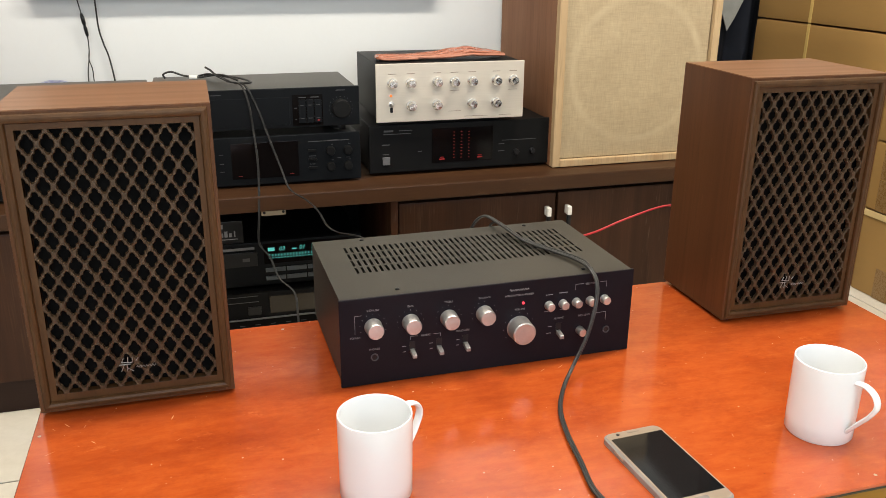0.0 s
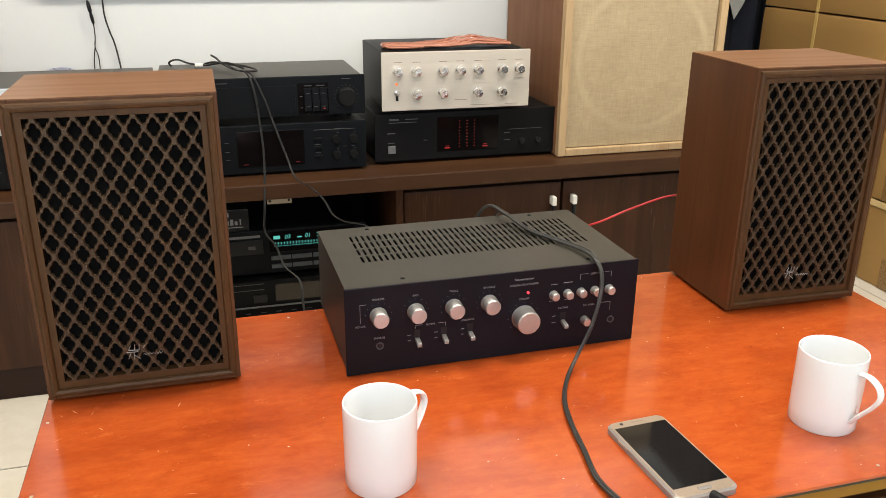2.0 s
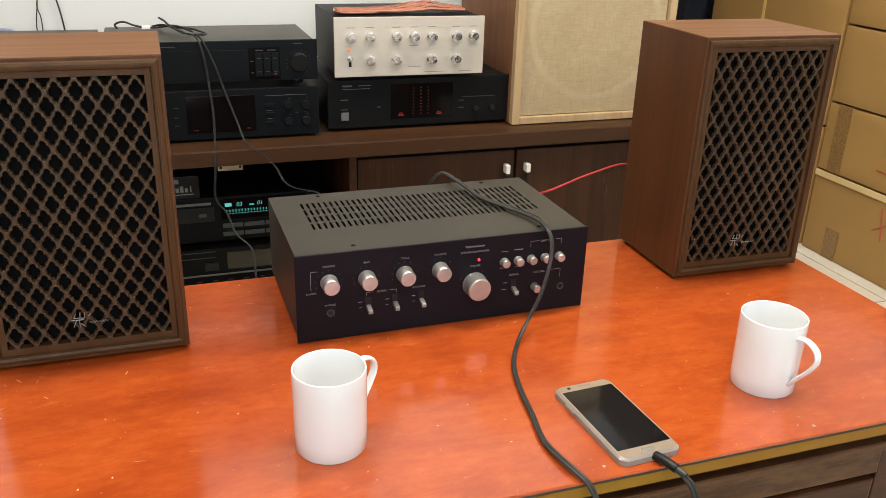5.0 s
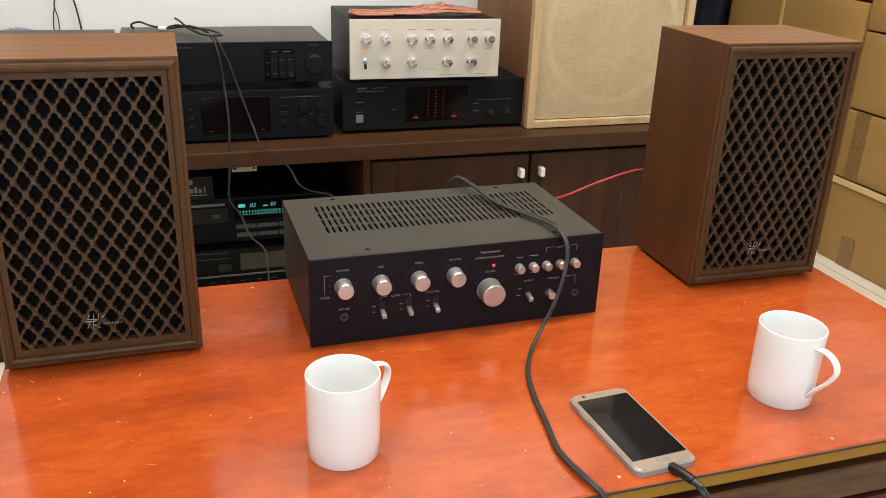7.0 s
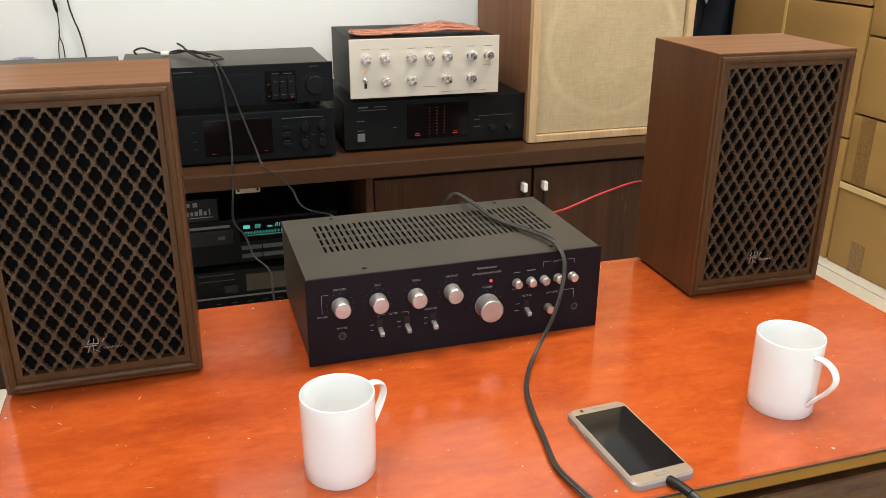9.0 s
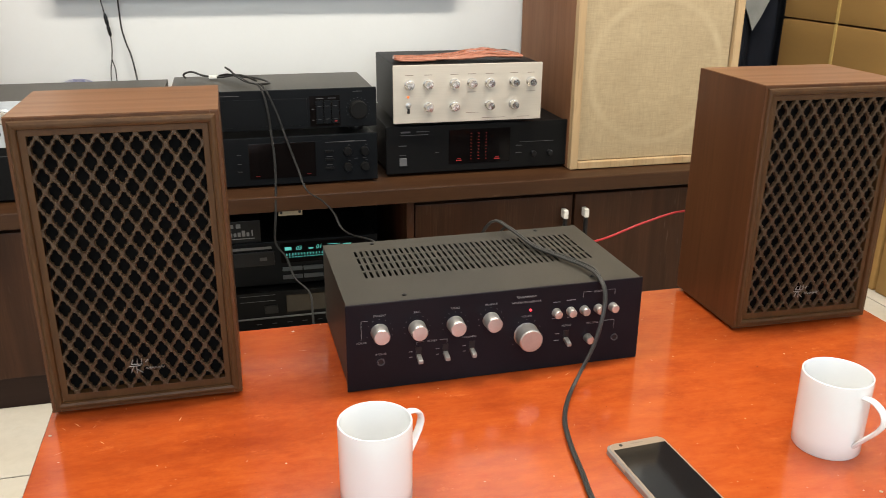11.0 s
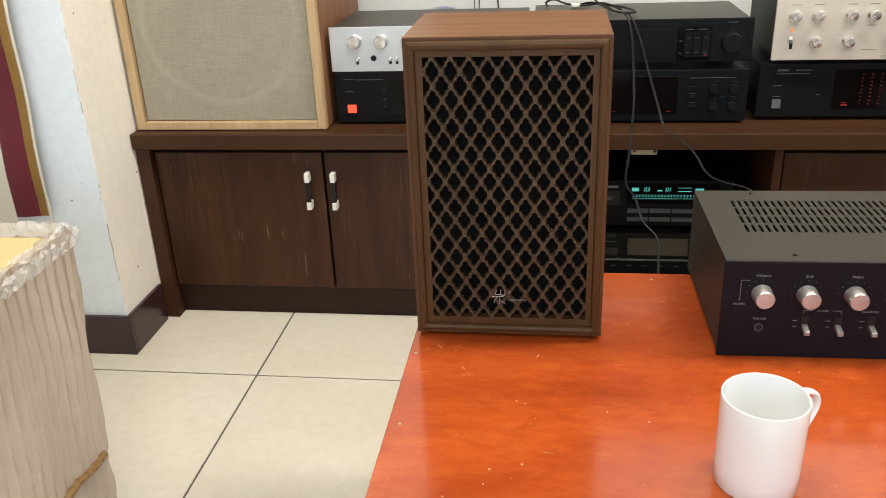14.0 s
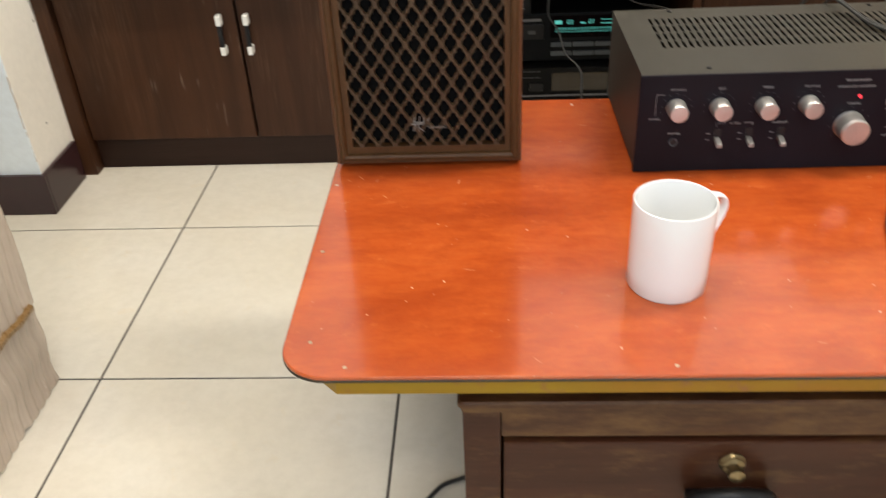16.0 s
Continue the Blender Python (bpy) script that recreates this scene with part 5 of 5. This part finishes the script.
part("loop", tube([(0.985, 1.75, 0.711), (0.968, 1.745, 0.713), (0.962, 1.725, 0.712), (0.975, 1.705, 0.711), (1.00, 1.70, 0.711), (1.05, 1.705, 0.711)], 0.0042, 8, 6, 0.8), M_COPPER, bundle, smooth=True)

# ---- wall: screen and its leads ----
tv = thing("wall_screen", 0.70, 2.008, 0.832, "thin black flat screen mounted on the white wall", "television")
part("bezel", box(-0.485, 0.485, -0.006, 0.016, 0, 0.575, bevel=0.004), M_BLKPL, tv)
part("panel", box(-0.472, 0.472, -0.0075, -0.0062, 0.016, 0.560), M_GLASSBLK, tv)
part("bracket", box(-0.15, 0.15, 0.0162, 0.0218, 0.15, 0.40), M_BLKMET, tv)
wl = thing("wall_leads", 0, 0, 0, "two thin black leads hanging down the white wall", "cable")
part("lead", tube([(0.314, 1.995, 0.90), (0.318, 1.997, 0.85), (0.323, 2.005, 0.815), (0.325, 2.012, 0.796)], 0.0014), M_CORD, wl, smooth=True)
part("inline_plug", lathe([(0.0016, 0), (0.0036, 0.004), (0.0042, 0.020), (0.0030, 0.024), (0.0030, 0.027), (0.0046, 0.031), (0.0044, 0.046), (0.0020, 0.054)], 12, "Z", (0.0, 0.0, 0.0)), M_BLKPL, wl, smooth=True).matrix_world = look((0.332, 2.016, 0.744), (0.339, 2.020, 0.690))
for dx in (-0.006, 0.006):
    part("lead", tube([(0.332, 2.016, 0.746), (0.331, 2.020, 0.715), (0.328, 2.02, 0.692), (0.328 + dx * 0.8, 2.02, 0.668), (0.327 + dx, 2.02, 0.64), (0.329 + dx * 0.7, 2.02, 0.60), (0.329, 2.015, 0.57)], 0.0012), M_CORD, wl, smooth=True)
part("lead", tube([(0.358, 1.995, 0.90), (0.359, 1.998, 0.85), (0.358, 2.012, 0.80), (0.358, 2.02, 0.761), (0.365, 2.02, 0.725), (0.373, 2.02, 0.695), (0.380, 2.018, 0.638), (0.383, 2.01, 0.56)], 0.0019), M_CORD, wl, smooth=True)
scrib = bmesh.new()
for k in range(3):
    merge(scrib, tube([(0.244 + 0.036 * math.cos(a) * (1 - 0.1 * k), 2.0295, 0.630 + 0.014 * math.sin(a) * (1 - 0.18 * k)) for a in [2 * math.pi * i / 14 for i in range(15)]], 0.0004, 5, 3))
tagged(part("pen_scribble", scrib, M_BLUEINK), "faint blue pen scribble on the white wall", "scribble")

# ---- banner on the pillar ----


def banner():
    t = thing("banner", 0, 0, 0, "cream banner with maroon border and gold braid hanging by the pillar", "banner")

    def strip(name, u0, u1, zlow, material, y, label=""):
        bm = bmesh.new()
        rows = []
        nu, nv = 10, 40
        for j in range(nv + 1):
            f = j / nv
            z = zlow + (1.5 - zlow) * f
            lean = 0.040 * (z - 0.34)
            row = []
            for i in range(nu + 1):
                u = u0 + (u1 - u0) * i / nu
                wave = 0.004 * math.sin(u * 60 + z * 3) + 0.003 * math.sin(z * 24 + u * 8)
                row.append(bm.verts.new((-0.497 + lean - u, y + wave, z)))
            rows.append(row)
        for j in range(nv):
            for i in range(nu):
                bm.faces.new((rows[j][i], rows[j][i + 1], rows[j + 1][i + 1], rows[j + 1][i]))
        bmesh.ops.recalc_face_normals(bm, faces=bm.faces)
        back = bmesh.ops.solidify(bm, geom=bm.faces[:], thickness=0.0015)
        part(name, bm, material, t, label, smooth=True)

    strip("hem", 0.0, 0.005, 0.30, M_CREAM, 1.392)
    strip("braid", 0.0052, 0.021, 0.335, M_GILT, 1.390, "old gold braid")
    strip("border", 0.0212, 0.069, 0.335, M_MAROON, 1.389, "maroon satin border")
    strip("field", 0.0692, 0.33, 0.32, M_CREAM, 1.390, "cream satin field")
    return t


banner()

# ---- wrapped carton stack ----


def wrapped_stack():
    t = thing("wrapped_carton_stack", -0.165, 0.905, 0, "cartons wrapped in ribbed bubble film, torn near the floor", "carton")
    W, D = 0.44, 0.62

    def shell(z0, z1, nz, amp, seed, grow, jag):
        bm = bmesh.new()
        per = []
        r = 0.02
        for cx, cy, a0 in ((-r, -r, 0), (-W + r, -r, 90), (-W + r, -D + r, 180), (-r, -D + r, 270)):
            for k in range(5):
                a = radians(a0 + 22.5 * k)
                per.append(Vector((cx + r * math.cos(a), cy + r * math.sin(a), 0)))
        ring = []
        for i, p in enumerate(per):
            q = per[(i + 1) % len(per)]
            n = max(1, int((q - p).length / 0.0035))
            for k in range(n):
                ring.append(p.lerp(q, k / n))
        n = len(ring)
        run = [0.0]
        for i in range(1, n):
            run.append(run[-1] + (ring[i] - ring[i - 1]).length)
        rows = []
        for j in range(nz + 1):
            f = j / nz
            row = []
            for i, p in enumerate(ring):
                nxt, prv = ring[(i + 1) % n], ring[i - 1]
                d = (nxt - prv).normalized()
                out = Vector((d.y, -d.x, 0))
                s = run[i]
                rib = abs(math.sin(math.pi * (s + 0.003 * math.sin(f * 7 + seed)) / 0.022))
                wob = noise.noise(Vector((s * 9, f * 3.0, seed))) * 0.006
                crease = noise.noise(Vector((s * 60, f * 14, seed + 5))) * 0.0018
                zz = z0 + (z1 - z0) * f
                if jag and j == 0:
                    zz += jag * noise.noise(Vector((s * 22, 0, seed))) + 0.10 * jag * noise.noise(Vector((s * 160, 1, seed)))
                if jag and j == nz:
                    zz += 0.6 * jag * noise.noise(Vector((s * 30, 3, seed)))
                o = amp * rib + wob + crease + grow * (1 - f) ** 3
                row.append(bm.verts.new((p.x + out.x * o, p.y + out.y * o, max(zz, 0.0005))))
            rows.append(row)
        for a, b in zip(rows, rows[1:]):
            for i in range(n):
                bm.faces.new((a[i], a[(i + 1) % n], b[(i + 1) % n], b[i]))
        bmesh.ops.recalc_face_normals(bm, faces=bm.faces)
        return bm, rows

    core = box(-W + 0.006, -0.006, -D + 0.006, -0.006, 0.001, 0.488, bevel=0.003)
    part("carton", core, M_CARTPALE, t, "pale kraft carton inside the wrap")
    bm, _ = shell(0.0, 0.155, 14, 0.0030, 2.0, 0.006, 0.012)
    part("lower_wrap", bm, M_FILM, t, "torn lower layer of bubble film", smooth=True)
    bm, _ = shell(0.150, 0.505, 30, 0.0034, 7.0, 0.003, 0.02)
    part("upper_wrap", bm, M_FILM, t, "ribbed bubble film", smooth=True)
    # brown torn carton edge between the layers
    edge = bmesh.new()
    merge(edge, tube([(0.006, -0.03 - 0.04 * k, 0.150 + 0.010 * noise.noise(Vector((k * 0.9, 0, 4))) + 0.0011 * k) for k in range(14)], 0.0070, 7, 5))
    part("torn_edge", edge, M_TAPE, t, "brown torn carton edge", smooth=True)
    # crumpled rim: wavy ribbons of film along the upper edges
    for lay in range(4):
        rim = bmesh.new()
        n = 420
        rows = []
        for j in range(5):
            row = []
            for i in range(n + 1):
                f = i / n
                d = f * (W + D)
                x, y = (0.0, -D + d) if d < D else (-(d - D), 0.0)
                q = Vector((d * 75, j * 0.9, lay * 7.3))
                out = (0.005 - 0.005 * lay) + 0.004 * noise.noise(q) + 0.0025 * noise.noise(q * 3.7)
                z = 0.479 + 0.0055 * j + 0.006 * noise.noise(q + Vector((9, 0, 0))) + 0.003 * noise.noise(q * 3.3) + 0.003 * lay
                row.append(rim.verts.new((x + (out if d < D else 0.5 * out), y + (out if d >= D else 0.5 * out), z)))
            rows.append(row)
        for a, b in zip(rows, rows[1:]):
            for i in range(n):
                rim.faces.new((a[i], a[i + 1], b[i + 1], b[i]))
        part("crumpled_rim", rim, M_CRUMPLE, t, "crumpled shiny film rim", smooth=True)
    for ob in t.children:
        for v in ob.data.vertices:
            v.co.y += 0.085 * v.co.z
            v.co.x += 0.012 * v.co.z
    return t


wrapped_stack()

# ---- cartons along the east side ----


def carton(y0, y1, z0, z1, label, tape_at=None, strap_at=None, band=False):
    d = 0.42
    t = thing("carton", 2.39, y0, z0, label, "carton", group="stacked brown cartons")
    w, h = y1 - y0, z1 - z0
    body = box(0, d, 0.003, w - 0.003, 0.001, h - 0.0025, bevel=0.004)
    bmesh.ops.subdivide_edges(body, edges=[e for e in body.edges if e.calc_length() > 0.05], cuts=7, use_grid_fill=True)
    for v in body.verts:
        q = Vector((y0 + v.co.y, z0 + v.co.z, v.co.x)) * 7
        v.co.x += 0.0040 * abs(noise.noise(q))
        if 0.02 < v.co.z:
            v.co.z += 0.0022 * noise.noise(q * 1.7 + Vector((5, 1, 0))) - 0.0022 if v.co.z > h - 0.02 else 0
    part("box_body", body, M_CARTON, t, smooth=True)
    if tape_at is not None:
        for zz0, zz1 in ((h - 0.105, h - 0.002), (0.002, 0.09)):
            part("tape", box(-0.0012, -0.0002, w * tape_at - 0.025, w * tape_at + 0.025, zz0, zz1) if zz0 < h / 2 or not band else box(-0.0012, -0.0002, w * 0.2, w * 0.2 + 0.05, zz0, zz1 - 0.02), M_TAPE, t, "shiny brown tape")
    if strap_at is not None:
        part("strap", box(-0.0022, -0.0004, strap_at - y0 - 0.006, strap_at - y0 + 0.006, 0.001, h - 0.001), M_STRAP, t, "yellow strap")
    if band:
        part("flap_edge", box(-0.0035, -0.0004, 0.003, w - 0.003, h - 0.020, h - 0.002, bevel=0.001), M_CARTPALE, t, "pale flap edge")
    return t


rows_near = [(0.0, 0.249, True, 0.76), (0.249, 0.447, False, 0.86), (0.447, 0.661, False, None), (0.661, 0.93, False, 0.5)]
for z0, z1, band, tp in rows_near:
    for y0, y1 in ((0.35, 0.81), (0.81, 1.27), (1.27, 1.735)):
        carton(y0, y1, z0, z1, "brown kraft carton in the stack beside the table", tp, None, band)
for z0, z1 in ((0.0, 0.37), (0.37, 0.735), (0.735, 1.05)):
    carton(1.74, 2.345, z0, z1, "large strapped brown carton at the end of the stack", None, 2.08)
ink = bmesh.new()
for pts in ([(2.3885, 1.50, 0.36), (2.3885, 1.44, 0.30), (2.3885, 1.42, 0.30)], [(2.3885, 1.52, 0.305), (2.3885, 1.40, 0.298)], [(2.3885, 1.47, 0.21), (2.3885, 1.455, 0.12)], [(2.3885, 1.49, 0.14), (2.3885, 1.44, 0.175)],
            [(2.3885, 1.45, 0.26), (2.3885, 1.44, 0.24)]):
    merge(ink, tube([(x + (0.0008 if z > 0.249 else 0.0008), y, z) for x, y, z in pts], 0.0016, 5, 3, smooth=False))
tagged(part("marker_strokes", ink, M_REDINK), "red marker strokes on the brown cartons", "marking")


def hanging_cloth():
    t = thing("hanging_cloth", 2.24, 2.42, 0.0, "dark navy cloth with grey motif hanging beside the cartons", "cloth")
    part("rail", tube([(-0.36, 0.0, 1.42), (0.30, 0.0, 1.42)], 0.010, 10, 2, smooth=False), M_BLKMET, t)
    for side in (-0.36, 0.30):
        part("post", tube([(side, 0, 0.0), (side, 0, 1.425)], 0.010, 10, 2, smooth=False), M_BLKMET, t)
    bm = bmesh.new()
    rows = []
    for j in range(31):
        z = 0.18 + 1.23 * j / 30
        rows.append([bm.verts.new((-0.34 + 0.62 * i / 50, -0.012 + 0.022 * math.sin(i * 0.75 + 0.4 * math.sin(z * 4)) * (0.4 + 0.6 * (1.41 - z)), z)) for i in range(51)])
    for a, b in zip(rows, rows[1:]):
        for i in range(50):
            bm.faces.new((a[i], a[i + 1], b[i + 1], b[i]))
    bmesh.ops.solidify(bm, geom=bm.faces[:], thickness=0.003)
    part("cloth", bm, M_BLUE, t, smooth=True)
    mt = bmesh.new()
    vs = [mt.verts.new(p) for p in ((-0.04, -0.045, 0.98), (0.15, -0.045, 0.98), (0.118, -0.045, 0.80), (0.085, -0.045, 0.73), (0.060, -0.045, 0.688), (0.040, -0.045, 0.735), (0.010, -0.045, 0.79))]
    mt.faces.new(vs)
    bmesh.ops.triangulate(mt, faces=mt.faces[:])
    front = mt.faces[:]
    ext = bmesh.ops.extrude_face_region(mt, geom=front)
    bmesh.ops.translate(mt, vec=(0, -0.003, 0), verts=[g for g in ext["geom"] if isinstance(g, bmesh.types.BMVert)])
    bmesh.ops.recalc_face_normals(mt, faces=mt.faces)
    part("motif", mt, M_GREYCLOTH, t, "grey printed motif")


hanging_cloth()

# ---- floor tiles ----
PX, PY, JX, JY = 0.487, 0.455, -0.090, 0.893
tile_me = bpy.data.meshes.new("tile")
tb = box(0.002, PX - 0.002, 0.002, PY - 0.002, -0.003, 0.0, bevel=0.0009, seg=1)
tb.to_mesh(tile_me)
tb.free()
tile_me.materials.append(M_TILE)
for i in range(-4, 6):
    for j in range(-8, 5):
        x, y = JX + PX * i, JY + PY * j
        if x < LEFT - 0.2 or x + PX > RIGHT + 0.3 or (y > WALL_Y + 0.12 and x + PX < 1.74):
            continue
        ob = new("tile", tile_me)
        ob.parent = floor
        ob.location = (x, y, 0)
